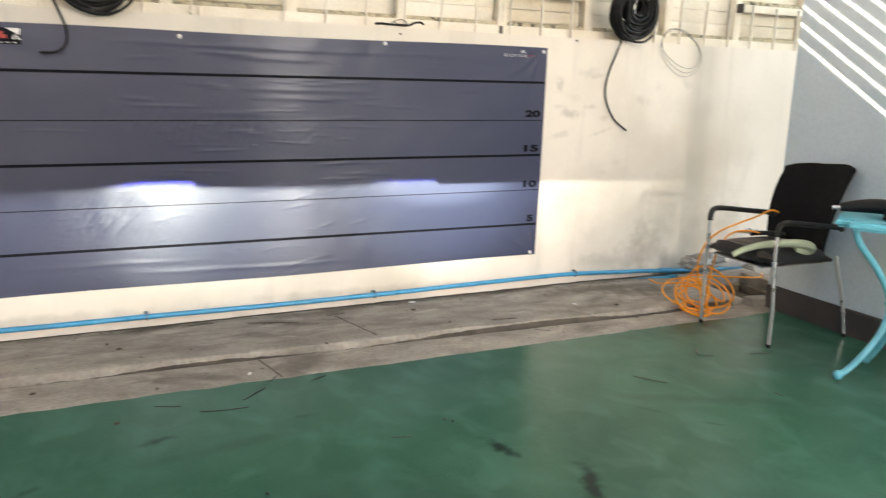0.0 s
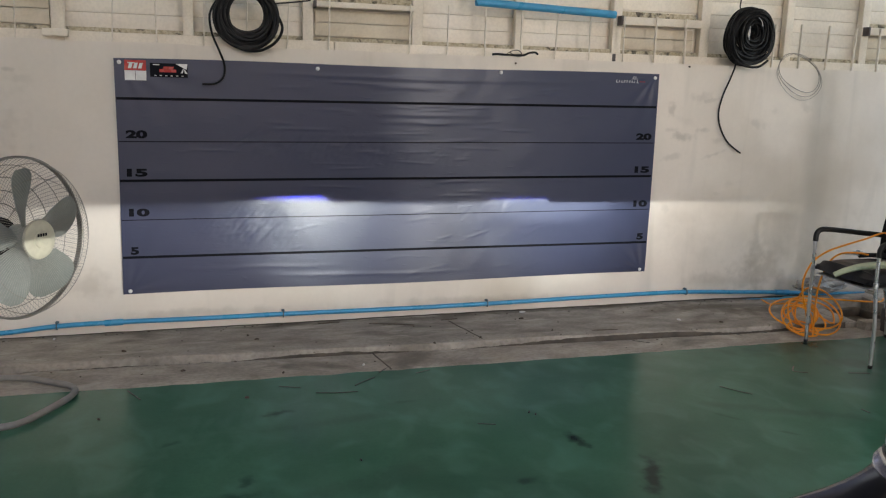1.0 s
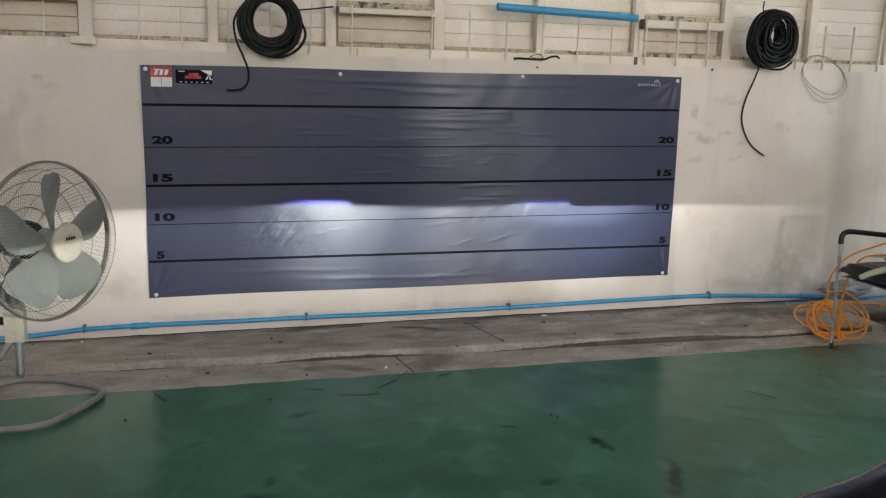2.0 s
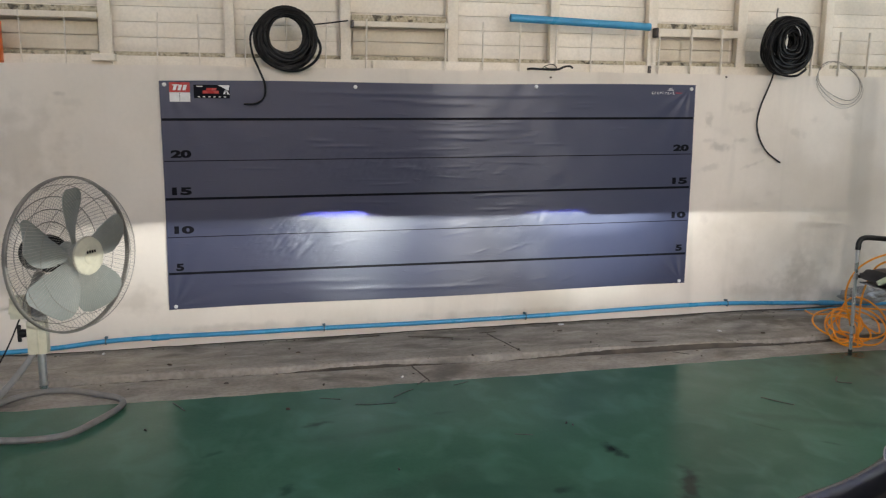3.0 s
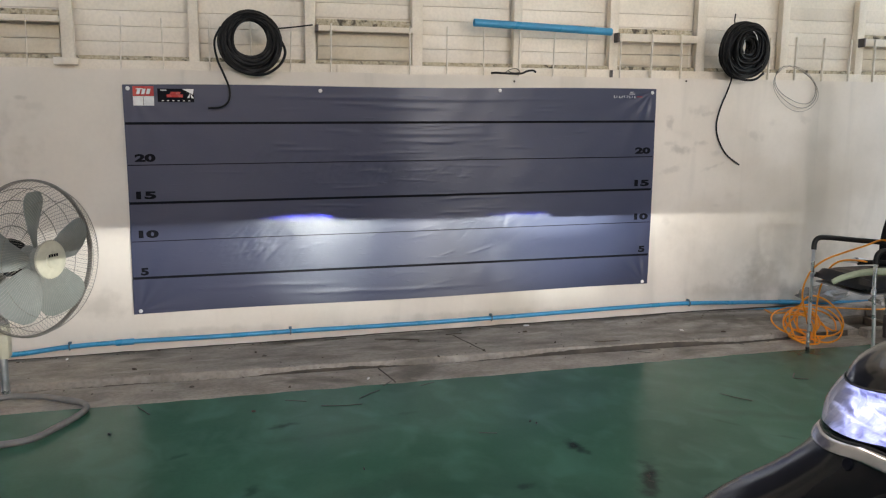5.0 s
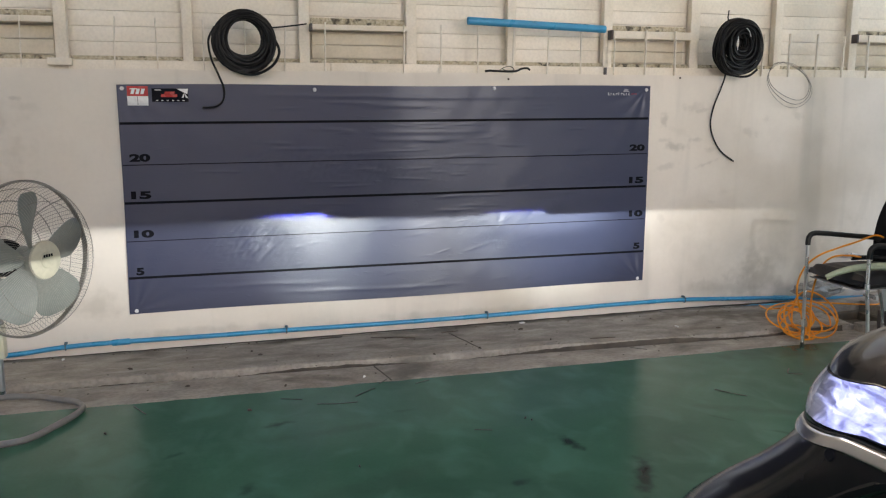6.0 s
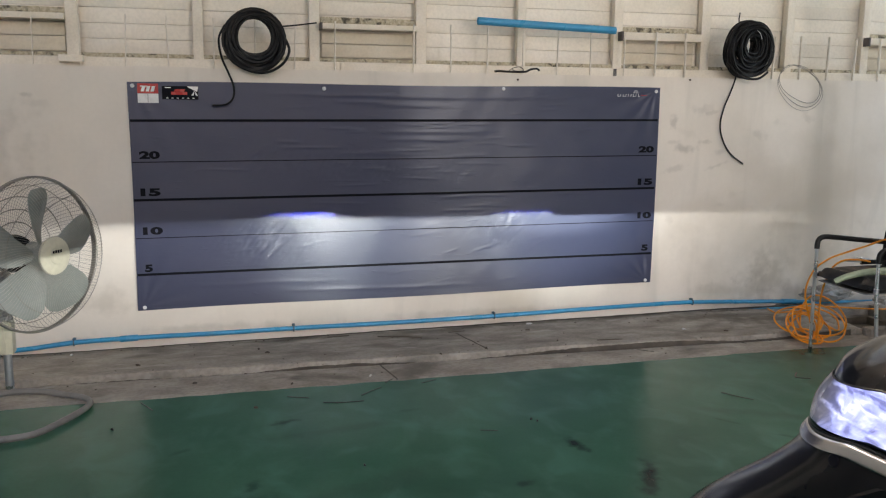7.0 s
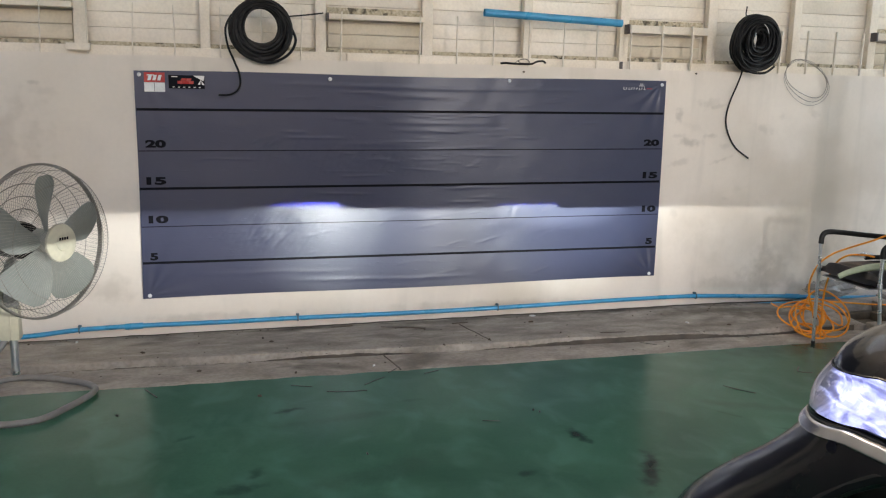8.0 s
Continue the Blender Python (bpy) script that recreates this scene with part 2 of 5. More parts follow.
PVC_SEAT = surface("black_vinyl", (0.01, 0.0095, 0.012), (0.016, 0.015, 0.018), 0.42, 12, 0.2, 90)
PALE_GREEN = surface("pale_green_foam", (0.46, 0.52, 0.38), (0.38, 0.43, 0.3), 0.7, 18, 0.3, 70)
FAN_GREY = surface("fan_blade_plastic", (0.275, 0.293, 0.275), (0.222, 0.242, 0.225), 0.45, 6, 0.1, 60, stain=(0.16, 0.17, 0.15), stain_at=0.66)
WIRE = surface("guard_wire", (0.27, 0.25, 0.225), (0.2, 0.185, 0.165), 0.5, 12, 0.02, 60, metal=0.3)
FRONT_WIRE = surface("front_guard_wire", (0.4, 0.385, 0.35), (0.31, 0.297, 0.268), 0.5, 12, 0.02, 60, metal=0.2)
CREAM = surface("cream_plastic", (0.6, 0.57, 0.45), (0.52, 0.49, 0.38), 0.45, 8, 0.05, 60)
TUBE_GREY = surface("grey_tube", (0.27, 0.262, 0.255), (0.19, 0.185, 0.18), 0.45, 10, 0.1, 60, stain=(0.16, 0.14, 0.12), stain_at=0.64)
CAR_BLACK = surface("black_car_paint", (0.008, 0.008, 0.009), (0.01, 0.01, 0.011), 0.14, 3, 0.0, 60, spread=0.03, coat=0.0, spec=0.19)
CAR_TRIM = surface("black_plastic", (0.008, 0.008, 0.008), (0.013, 0.013, 0.013), 0.5, 9, 0.1, 120, spec=0.3)
CAR_GLASS = surface("dark_glass", (0.006, 0.007, 0.008), (0.008, 0.009, 0.01), 0.06, 3, 0.0, 60, spread=0.03)
LENS = clear("headlight_lens", (0.93, 0.95, 1.0))
BRIGHT_ORANGE = surface("orange_plastic", (0.85, 0.17, 0.02), (0.75, 0.13, 0.015), 0.4, 9, 0.05, 60)
BAG = surface("clear_bag", (0.3, 0.29, 0.28), (0.2, 0.19, 0.18), 0.25, 18, 0.6, 30)
ASPHALT = surface("yard_concrete", (0.34, 0.33, 0.31), (0.27, 0.26, 0.24), 0.85, 1.5, 0.4, 40)


# ---- mesh tools ----
def part(name, bm, material, parent=None, label="", smooth=True):
    me = bpy.data.meshes.new(name)
    bmesh.ops.recalc_face_normals(bm, faces=bm.faces)
    bm.to_mesh(me)
    bm.free()
    me.materials.append(material)
    if smooth:
        me.shade_smooth()
        me.set_sharp_from_angle(angle=radians(38))
    ob = new(name, me)
    if parent:
        ob.parent = parent
    if label:
        tagged(ob, label)
    return ob


def thing(name, label, category, group="", kind="", at=(0, 0, 0), turn=0.0):
    ob = new(name)
    ob.empty_display_size = 0.05
    ob.matrix_world = pose(*at, 0, 0, turn)
    return tagged(ob, label, category, group, kind)


def box(bm, x0, x1, y0, y1, z0, z1, bevel=0.0):
    g = bmesh.ops.create_cube(bm, size=1.0, matrix=Matrix.LocRotScale(((x0 + x1) / 2, (y0 + y1) / 2, (z0 + z1) / 2), None, (x1 - x0, y1 - y0, z1 - z0)))
    if bevel:
        es = list({e for v in g["verts"] for e in v.link_edges})
        bmesh.ops.bevel(bm, geom=es, offset=bevel, segments=2, profile=0.6, affect="EDGES")
    return bm


def boxed(*a, **k):
    return box(bmesh.new(), *a, **k)


def smooth_path(pts, per=8, closed=False):
    """Catmull-Rom points through the given ones."""
    ps = [Vector(p) for p in pts]
    n, out = len(ps), []
    for i in range(n if closed else n - 1):
        if closed:
            a, b, c, d = ps[i - 1], ps[i], ps[(i + 1) % n], ps[(i + 2) % n]
        else:
            a, b, c, d = ps[max(i - 1, 0)], ps[i], ps[i + 1], ps[min(i + 2, n - 1)]
        for j in range(per):
            t = j / per
            out.append(0.5 * ((2 * b) + (c - a) * t + (2 * a - 5 * b + 4 * c - d) * t * t + (3 * b - a - 3 * c + d) * t ** 3))
    if not closed:
        out.append(ps[-1])
    return out


def tube(bm, pts, r, seg=8, closed=False, squash=1.0, taper=None):
    """A pipe along points, with rounded-off flat ends."""
    ps = [Vector(p) for p in pts]
    n, rings, up = len(ps), [], None
    for i, p in enumerate(ps):
        d = (ps[(i + 1) % n] - ps[i - 1]) if closed else (ps[min(i + 1, n - 1)] - ps[max(i - 1, 0)])
        d = d.normalized() if d.length else Vector((0, 0, 1))
        if up is None:
            up = d.orthogonal().normalized()
            if squash != 1.0:
                up = (Vector((0, 0, 1)) - d * d.z).normalized()
        up = (up - d * up.dot(d)).normalized()
        side = d.cross(up)
        rr = r * (taper(i / max(n - 1, 1)) if taper else 1.0)
        rings.append([bm.verts.new(p + rr * (math.cos(2 * math.pi * k / seg) * up * squash + math.sin(2 * math.pi * k / seg) * side)) for k in range(seg)])
    for i in range(n if closed else n - 1):
        a, b = rings[i], rings[(i + 1) % n]
        for k in range(seg):
            bm.faces.new((a[k], a[(k + 1) % seg], b[(k + 1) % seg], b[k]))
    if not closed:
        bm.faces.new(rings[0][::-1])
        bm.faces.new(rings[-1])
    return bm


def lathe(bm, profile, m=None, seg=32):
    """Turns (radius, height) pairs about z; m places the result."""
    m = m or Matrix()
    rings = []
    for r, h in profile:
        if r < 1e-5:
            rings.append([bm.verts.new(m @ Vector((0, 0, h)))])
        else:
            rings.append([bm.verts.new(m @ Vector((r * math.cos(2 * math.pi * k / seg), r * math.sin(2 * math.pi * k / seg), h))) for k in range(seg)])
    for a, b in zip(rings, rings[1:]):
        for k in range(seg):
            f = [a[k % len(a)], a[(k + 1) % len(a)], b[(k + 1) % len(b)], b[k % len(b)]]
            f = list(dict.fromkeys(f))
            if len(f) > 2:
                bm.faces.new(f)
    return bm


def along(direction, at=(0, 0, 0)):
    """A pose whose z runs along a direction."""
    return Matrix.Translation(at) @ Vector(direction).to_track_quat("Z", "Y").to_matrix().to_4x4()


def sheet(bm, nu, nv, f):
    """A grid of (nu+1) x (nv+1) points f(u, v), u and v from 0 to 1."""
    vs = [[bm.verts.new(f(i / nu, j / nv)) for j in range(nv + 1)] for i in range(nu + 1)]
    for i in range(nu):
        for j in range(nv):
            bm.faces.new((vs[i][j], vs[i + 1][j], vs[i + 1][j + 1], vs[i][j + 1]))
    return bm


def thicken(bm, t):
    """Gives an open sheet a back at distance t behind its faces, and closes the rim."""
    bm.normal_update()
    rim = [e for e in bm.edges if e.is_boundary]
    twin = {v: bm.verts.new(v.co - v.normal * t) for v in bm.verts[:]}
    for f in bm.faces[:]:
        bm.faces.new([twin[v] for v in reversed(f.verts)])
    for e in rim:
        a, b = e.verts
        bm.faces.new((a, b, twin[b], twin[a]))
    return bm


def structure(name, bm, material, label, category, smooth=False):
    return tagged(part(name, bm, material, smooth=smooth), label, category, kind="structure")


def lerp(table, v):
    """Linear reading of a table of (key, value) pairs."""
    for (a, x), (b, y) in zip(table, table[1:]):
        if v <= b:
            return x + (y - x) * max(0.0, (v - a) / (b - a))
    return table[-1][1]


def eased(table, v):
    """Smooth reading of a table of (key, value) pairs."""
    v = min(max(v, table[0][0]), table[-1][0])
    i = min(next((k for k in range(len(table) - 1) if v <= table[k + 1][0]), len(table) - 2), len(table) - 2)
    (a, x), (b, y) = table[i], table[i + 1]
    (a0, x0), (b1, y1) = table[max(0, i - 1)], table[min(len(table) - 1, i + 2)]
    m0, m1 = (y - x0) / (b - a0) * (b - a), (y1 - x) / (b1 - a) * (b - a)
    t = (v - a) / (b - a)
    return (2 * t ** 3 - 3 * t ** 2 + 1) * x + (t ** 3 - 2 * t ** 2 + t) * m0 + (3 * t ** 2 - 2 * t ** 3) * y + (t ** 3 - t ** 2) * m1


# ---- the setting ----
EAST = 4.06
# green floor, with a gentle unevenness at its front edge
def green_edge(x):
    return -0.97 + 0.03 * (x - 0.3) / 1.2 if x < 1.5 else -0.94 + 0.045 * (x - 1.5) / 1.5

fl = bmesh.new()
sheet(fl, 60, 12, lambda u, v: Vector((-6 + 10.5 * u, (-13) * v + (1 - v) * (green_edge(-6 + 10.5 * u) + 0.012 * noise.noise((u * 40, 0, 3))), 0.0)))
floor = structure("floor", fl, EPOXY, "worn glossy green epoxy floor with scuffs", "floor")
ground = structure("ground", boxed(-60, 60, -60, 60, -0.4, -0.12), ASPHALT, "plain concrete yard round the building", "ground")

def wall_foot(x):
    return -0.05 + 0.055 * min(1, max(0, (x + 0.6) / 4.0))

# the concrete apron: a flat strip, a low rounded kerb, and a fall towards the wall
def apron_at(u, v):
    x = -6 + 12.2 * u
    y = lerp([(0, green_edge(x) - 0.03), (0.22, -0.74), (0.3, -0.70), (0.42, -0.66), (1, 0.02)], v)
    kerb = 0.034 + 0.006 * noise.noise((x * 2.1, 5, 0))
    z = lerp([(0, -0.004), (0.04, 0.004), (0.26, 0.006), (0.285, -0.012), (0.305, -0.01), (0.315, kerb * 0.85), (0.33, kerb), (0.43, kerb), (1, wall_foot(x))], v)
    if 3.96 < x < 4.38 and -0.72 < y < -0.29:
        z = -0.075
    return Vector((x, y + 0.012 * noise.noise((x * 1.7, v * 3, 1)), z + 0.003 * noise.noise((x * 9, v * 9, 2))))

ap = bmesh.new()
sheet(ap, 200, 110, apron_at)
apron = structure("pavement", ap, CONCRETE, "dirty grey concrete apron with a low rounded kerb", "pavement", smooth=True)
# joints across the apron
def apron_z(x, y):
    """Height of the apron at a place."""
    v = lerp([(green_edge(x) - 0.03, 0.0), (-0.74, 0.22), (-0.70, 0.3), (-0.66, 0.42), (0.02, 1.0)], y)
    return apron_at((x + 6) / 12.2, v).z


for xa, ya, xb, yb in ((1.19, -0.73, 1.232, -0.95), (1.71, -0.2, 1.757, -0.66)):
    ways = [(xa + (xb - xa) * i / 12 + 0.004 * noise.noise((i, 0, 6)), ya + (yb - ya) * i / 12) for i in range(13)]
    part("joint", tube(bmesh.new(), [(x, y, apron_z(x, y) + 0.001) for x, y in ways], 0.004, 6, squash=0.5), DARK_JOINT, apron)

# dirt at the wall's foot; dirt and painted shade along the kerb's foot
def dirt_shade_band(v0, v1, lift, name):
    db = bmesh.new()

    def f(u, v):
        x = -4 + 9.0 * u
        grow = 0.25 + 0.5 * noise.noise((x * 1.7, 2, v0)) + 0.09 * noise.noise((x * 31, 3, v0))
        q = (v0 + v1) / 2 + (v - 0.5) * (v1 - v0) * max(0.0, min(1.3, 0.42 + 0.12 * (x - 0.8) + grow))
        return apron_at((x + 6) / 12.2, min(q, 0.995)) + Vector((0, -lift, lift))

    sheet(db, 420, 4, f)
    return part(name, db, DARK_JOINT, apron)

dirt_shade_band(0.287, 0.313, 0.002, "dirt_seam")
dirt_shade_band(0.95, 0.992, 0.003, "dirt_seam")

# low plastered wall with a rough top edge and slightly uneven face
def wall_face(u, v):
    x = -6 + 12.2 * u
    top = 1.443 + 0.006 * noise.noise((x * 3, 0, 0)) + 0.004 * noise.noise((x * 11, 4, 0))
    z = -0.12 + (top + 0.12) * v
    return Vector((x, 0.004 * noise.noise((x * 1.3, z * 1.7, 7)) - 0.002, z))

wb = bmesh.new()
sheet(wb, 200, 24, wall_face)
thicken(wb, 0.14)
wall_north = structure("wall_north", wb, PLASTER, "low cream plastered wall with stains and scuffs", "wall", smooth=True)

# ceiling, east wall with dark skirting, west and south closing walls
# the roof is unseen and added; its cut-outs set how much daylight enters
cbm = boxed(-6.2, 9.0, -4.2, 0.6, 4.3, 4.36)
box(cbm, 1.6, 9.0, -6.6, -4.2, 4.3, 4.36)
box(cbm, 1.6, 2.9, -9.5, -6.6, 4.3, 4.36)
box(cbm, 5.0, 9.0, -9.5, -6.6, 4.3, 4.36)
ceiling = structure("ceiling", cbm, CEIL, "plain unseen roof added over the bay, cut to shape the daylight", "ceiling")
wall_east = structure("wall_east", boxed(EAST, EAST + 0.2, -6.3, -0.79, 0.135, 4.3, bevel=0.004), GREYWALL, "smooth pale grey painted partition wall", "wall")
skirting = structure("baseboard", boxed(EAST - 0.008, EAST + 0.2, -6.3, -0.785, -0.02, 0.132, bevel=0.003), SKIRT, "dark brown tiled skirting at the partition", "baseboard")
wall_west = structure("wall_west", boxed(-6.2, -6.0, -13.0, 0.02, -0.1, 4.3), PLASTER, "plain plastered side wall", "wall")
# unseen wall, added to bounce sunlight in; its gap holds the sheen lamp
ws = boxed(-6.2, 3.6, -9.7, -9.5, -0.1, 4.6)
box(ws, 4.66, 9.0, -9.7, -9.5, -0.1, 4.6)
wall_south = structure("wall_south", ws, CEIL, "plain unseen wall added across the yard to bounce light, with a gap", "wall")
# unseen wall, added; kept low so sky light reaches the upper right
structure("wall_side", boxed(6.2, 6.4, -0.7, 0.35, -0.1, 1.5), PLASTER, "plain unseen wall added past the drain, kept low for sky light", "wall")

# cladding above the low wall: sill, mouldy groove, lapped boards between white posts, louvre above
POSTS = [-1.46, -0.862, -0.264, 0.36, 0.974, 1.574, 2.172, 2.78, 3.362, 3.952, 4.515, 5.11]
sill = structure("trim", boxed(-6, 6.2, 0.085, 0.16, 1.40, 1.492, bevel=0.004), STEEL_PAINT, "white painted steel sill on the wall top", "trim")
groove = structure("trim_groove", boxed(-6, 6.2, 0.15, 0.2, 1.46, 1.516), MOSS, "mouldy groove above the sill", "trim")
cladding = structure("cladding", boxed(-6, 6.2, 0.217, 0.237, 1.45, 1.88), GREYED, "backing of the lapped white board cladding", "cladding")
PITCH = 0.0795
for k, (xa, xb) in enumerate(zip(POSTS, POSTS[1:])):
    for row in range(5):
        z0 = 1.513 + PITCH * row
        bb = boxed(xa + 0.01, xb - 0.01, -0.006, 0.006, 0.0, PITCH - 0.002, bevel=0.0015)
        bmesh.ops.rotate(bb, verts=bb.verts, cent=(0, 0, 0), matrix=Matrix.Rotation(radians(0.9), 3, "X"))
        bmesh.ops.translate(bb, verts=bb.verts, vec=(0, 0.203, z0 + 0.001 * noise.noise((k, row, 0))))
        part("board", bb, BOARD, cladding)
rest = bmesh.new()
for row in range(20):
    z0 = 1.513 + PITCH * (row + 5)
    box(rest, -6, 0.6, 0.2, 0.212, z0, z0 + PITCH - 0.004)
tagged(part("upper_boards", rest, BOARD, cladding), kind="stuff")
lo = bmesh.new()
box(lo, 0.6, 6.2, 0.2, 0.215, 1.88, 1.985)
z0 = 1.988
while z0 < 3.6:
    box(lo, 0.6, 6.2, 0.2, 0.215, z0, z0 + 0.062)
    z0 += 0.088
tagged(part("louvre_slats", lo, BOARD, cladding), kind="stuff")
part("left_boards", boxed(-6, POSTS[0] - 0.03, 0.19, 0.205, 1.51, 1.9), BOARD, cladding)
part("right_boards", boxed(POSTS[-1] + 0.03, 6.2, 0.19, 0.205, 1.51, 1.9), BOARD, cladding)
for k, x in enumerate(POSTS):
    w = (0.026, 0.028, 0.03)[k % 3]
    st = thing("steel_post", "white painted steel post standing on the wall top", "post", "posts of the cladding", at=(x, 0, 0))
    pb = bmesh.new()
    box(pb, -w, w, 0.135, 0.185, 1.49, 1.96, bevel=0.004)
    part("post", pb, STEEL_PAINT, st)
    if k == 2:
        part("foot_plate", boxed(-0.055, 0.06, 0.035, 0.15, 1.462, 1.497, bevel=0.003), STEEL_PAINT, st)

# ---- headlight test banner ----
BW, BTL, BTR, BBL, BBR = 2.99, 1.365, 1.378, 0.165, 0.2


FOLD = random.Random(31)
CREASES = [(FOLD.uniform(0.66, 1.34), xc - h, xc + h, FOLD.uniform(0.0007, 0.0019), FOLD.uniform(0.004, 0.009), FOLD.uniform(-0.05, 0.05)) for xc, h in [(FOLD.gauss(1.55, 0.42), FOLD.uniform(0.04, 0.2)) for k in range(46)]]
CREASES += [(FOLD.uniform(0.2, 0.62), xc - h, xc + h, FOLD.uniform(0.0003, 0.0008), FOLD.uniform(0.005, 0.01), FOLD.uniform(0.1, 0.5)) for xc, h in [(FOLD.uniform(0.3, 2.6), FOLD.uniform(0.04, 0.14)) for k in range(26)]]


def banner_at(x, z):
    """The banner's surface: slack folds, tight at the eyelets."""
    u = x / BW
    w = 0.0035 * noise.noise((x * 1.8 + z * 0.8, z * 4.0, 3.0)) + 0.0011 * noise.noise((x * 7 - z * 3, z * 9, 8.0))
    for cx, cz, sx in ((0.03, 1.35, 1), (2.96, 1.36, -1), (0.03, 0.18, 1), (2.96, 0.21, -1)):
        dx, dz = (x - cx) * sx, abs(z - cz)
        r = math.hypot(dx, dz)
        if r < 0.6:
            w += (0.0016 if cx < 1 else 0.002) * math.sin(math.atan2(dz, max(dx, 1e-4)) * 13) * (1 - r / 0.6) * min(1, r / 0.1)
    # slack between the two middle eyelets
    if 1.0 < x < 2.0:
        w += 0.0085 * math.sin(math.pi * (x - 1.0)) ** 2 * min(1.0, max(0.0, (z - 0.3) / 0.6))
    for zc, x0, x1, amp, thin, slope in CREASES:
        if abs(z - zc) < 0.1 and x0 < x < x1:
            dz = (z - zc - slope * (x - (x0 + x1) / 2)) / thin
            if abs(dz) < 2.5:
                w += amp * math.sin(math.pi * (x - x0) / (x1 - x0)) * math.exp(-dz * dz)
    # level creases from storage, and crumpled places
    for zc, x0, x1, amp in ((1.312, 0.6, 2.6, 0.0028), (1.265, 1.2, 1.75, 0.002), (1.12, 1.25, 2.0, 0.0022), (1.08, 1.3, 1.9, 0.0018), (1.0, 1.0, 1.6, 0.0014), (0.24, 0.7, 1.9, 0.002), (0.29, 0.2, 1.2, 0.0014)):
        if x0 < x < x1:
            fade = math.sin(math.pi * (x - x0) / (x1 - x0))
            dz = (z - zc - 0.006 * noise.noise((x * 3, zc, 0))) / 0.012
            w += amp * fade * math.exp(-dz * dz)
    for cx, cz, rx, rz, amp in ((0.7, 0.53, 0.3, 0.16, 0.0007), (1.72, 0.9, 0.3, 0.1, 0.0004), (1.3, 0.9, 0.22, 0.08, 0.0004), (2.2, 0.6, 0.4, 0.16, 0.0005), (0.85, 0.95, 0.45, 0.1, 0.001), (0.55, 0.48, 0.16, 0.05, 0.0008)):
        d2 = ((x - cx) / rx) ** 2 + ((z - cz) / rz) ** 2
        if d2 < 5:
            q = noise.noise((x * 5 + z * 5, z * 26 - x * 22, cx)) + 0.4 * noise.noise((x * 20 + z * 16, z * 44 - x * 34, cz))
            w += amp * math.exp(-d2) * (1 - 2.4 * abs(q))
    return -0.012 - max(-0.006, w)


def banner_z(u, v):
    return (1 - v) * (BBL + (BBR - BBL) * u) + v * (BTL + (BTR - BTL) * u)


banner = thing("banner", "dark grey vinyl banner with black lines pinned to the wall", "banner", at=(0.005, 0, 0))
bb = bmesh.new()
sheet(bb, 400, 256, lambda u, v: Vector((BW * u + 0.004 * math.sin(v * 3) , banner_at(BW * u, banner_z(u, v)), banner_z(u, v) + 0.004 * math.sin(u * 9))))
thicken(bb, 0.001)
part("cloth", bb, VINYL, banner)
for za, zb, h in ((1.169, 1.189, 0.013), (0.955, 0.98, 0.0045), (0.757, 0.784, 0.013), (0.555, 0.585, 0.004), (0.36, 0.384, 0.013)):
    lb = bmesh.new()
    sheet(lb, 300, 1, lambda u, v: Vector((0.006 + (BW - 0.012) * u, banner_at(BW * u, za + (zb - za) * u) - 0.0035, za + (zb - za) * u + h * (v - 0.5))))
    part("printed_line", lb, INK, banner, "black printed line")


def lettering(text, x, z, height, width, name, material, parent, y_of, lift=0.004):
    """Built-in font as a thin mesh on the banner, stretched to the given width."""
    cu = bpy.data.curves.new("text", "FONT")
    cu.body, cu.offset = text, 0.055
    tmp = new("text", cu)
    me = bpy.data.meshes.new_from_object(tmp.evaluated_get(bpy.context.evaluated_depsgraph_get()))
    bpy.data.objects.remove(tmp)
    lx, hx = min(v.co.x for v in me.vertices), max(v.co.x for v in me.vertices)
    lz, hz = min(v.co.y for v in me.vertices), max(v.co.y for v in me.vertices)
    for v in me.vertices:
        px, pz = x + (v.co.x - lx) / (hx - lx) * width, z + (v.co.y - lz) / (hz - lz) * height
        v.co = (px, y_of(px, pz) - lift, pz)
    me.materials.append(material)
    ob = new(name, me)
    ob.parent = parent
    return ob


for txt, xl, wl, zl, xr, wr, zr in (("20", 0.043, 0.103, 0.972, 2.868, 0.1, 0.997), ("15", 0.041, 0.1, 0.778, 2.872, 0.096, 0.803), ("10", 0.044, 0.1, 0.574, 2.88, 0.09, 0.6), ("5", 0.045, 0.04, 0.374, 2.918, 0.042, 0.4)):
    lettering(txt, xl, zl, 0.041, wl, "number", INK, banner, banner_at)
    lettering(txt, xr, zr, 0.039, wr, "number", INK, banner, banner_at)
for gx, gz in ((0.026, 1.346), (1.003, 1.345), (2.015, 1.359), (2.965, 1.357), (0.035, 0.182), (2.955, 0.216)):
    gb = lathe(bmesh.new(), [(0.003, 0.001), (0.004, 0.003), (0.0065, 0.004), (0.0095, 0.003), (0.0105, 0.0)], along((0, -1, 0), (gx, banner_at(gx, gz) - 0.002, gz)), 18)
    lathe(gb, [(0.0, 0.007), (0.004, 0.006), (0.006, 0.002)], along((0, -1, 0), (gx, banner_at(gx, gz) - 0.002, gz)), 12)
    part("eyelet", gb, WHITE, banner, "white eyelet with a nail")


def patch(name, x0, x1, z0, z1, material, lift, label="", slant=0.0):
    pb = bmesh.new()
    sheet(pb, 8, 4, lambda u, v: Vector((x0 + (x1 - x0) * u + slant * v, banner_at(x0 + (x1 - x0) * u, z0 + (z1 - z0) * v) - lift, z0 + (z1 - z0) * v)))
    return part(name, pb, material, banner, label)


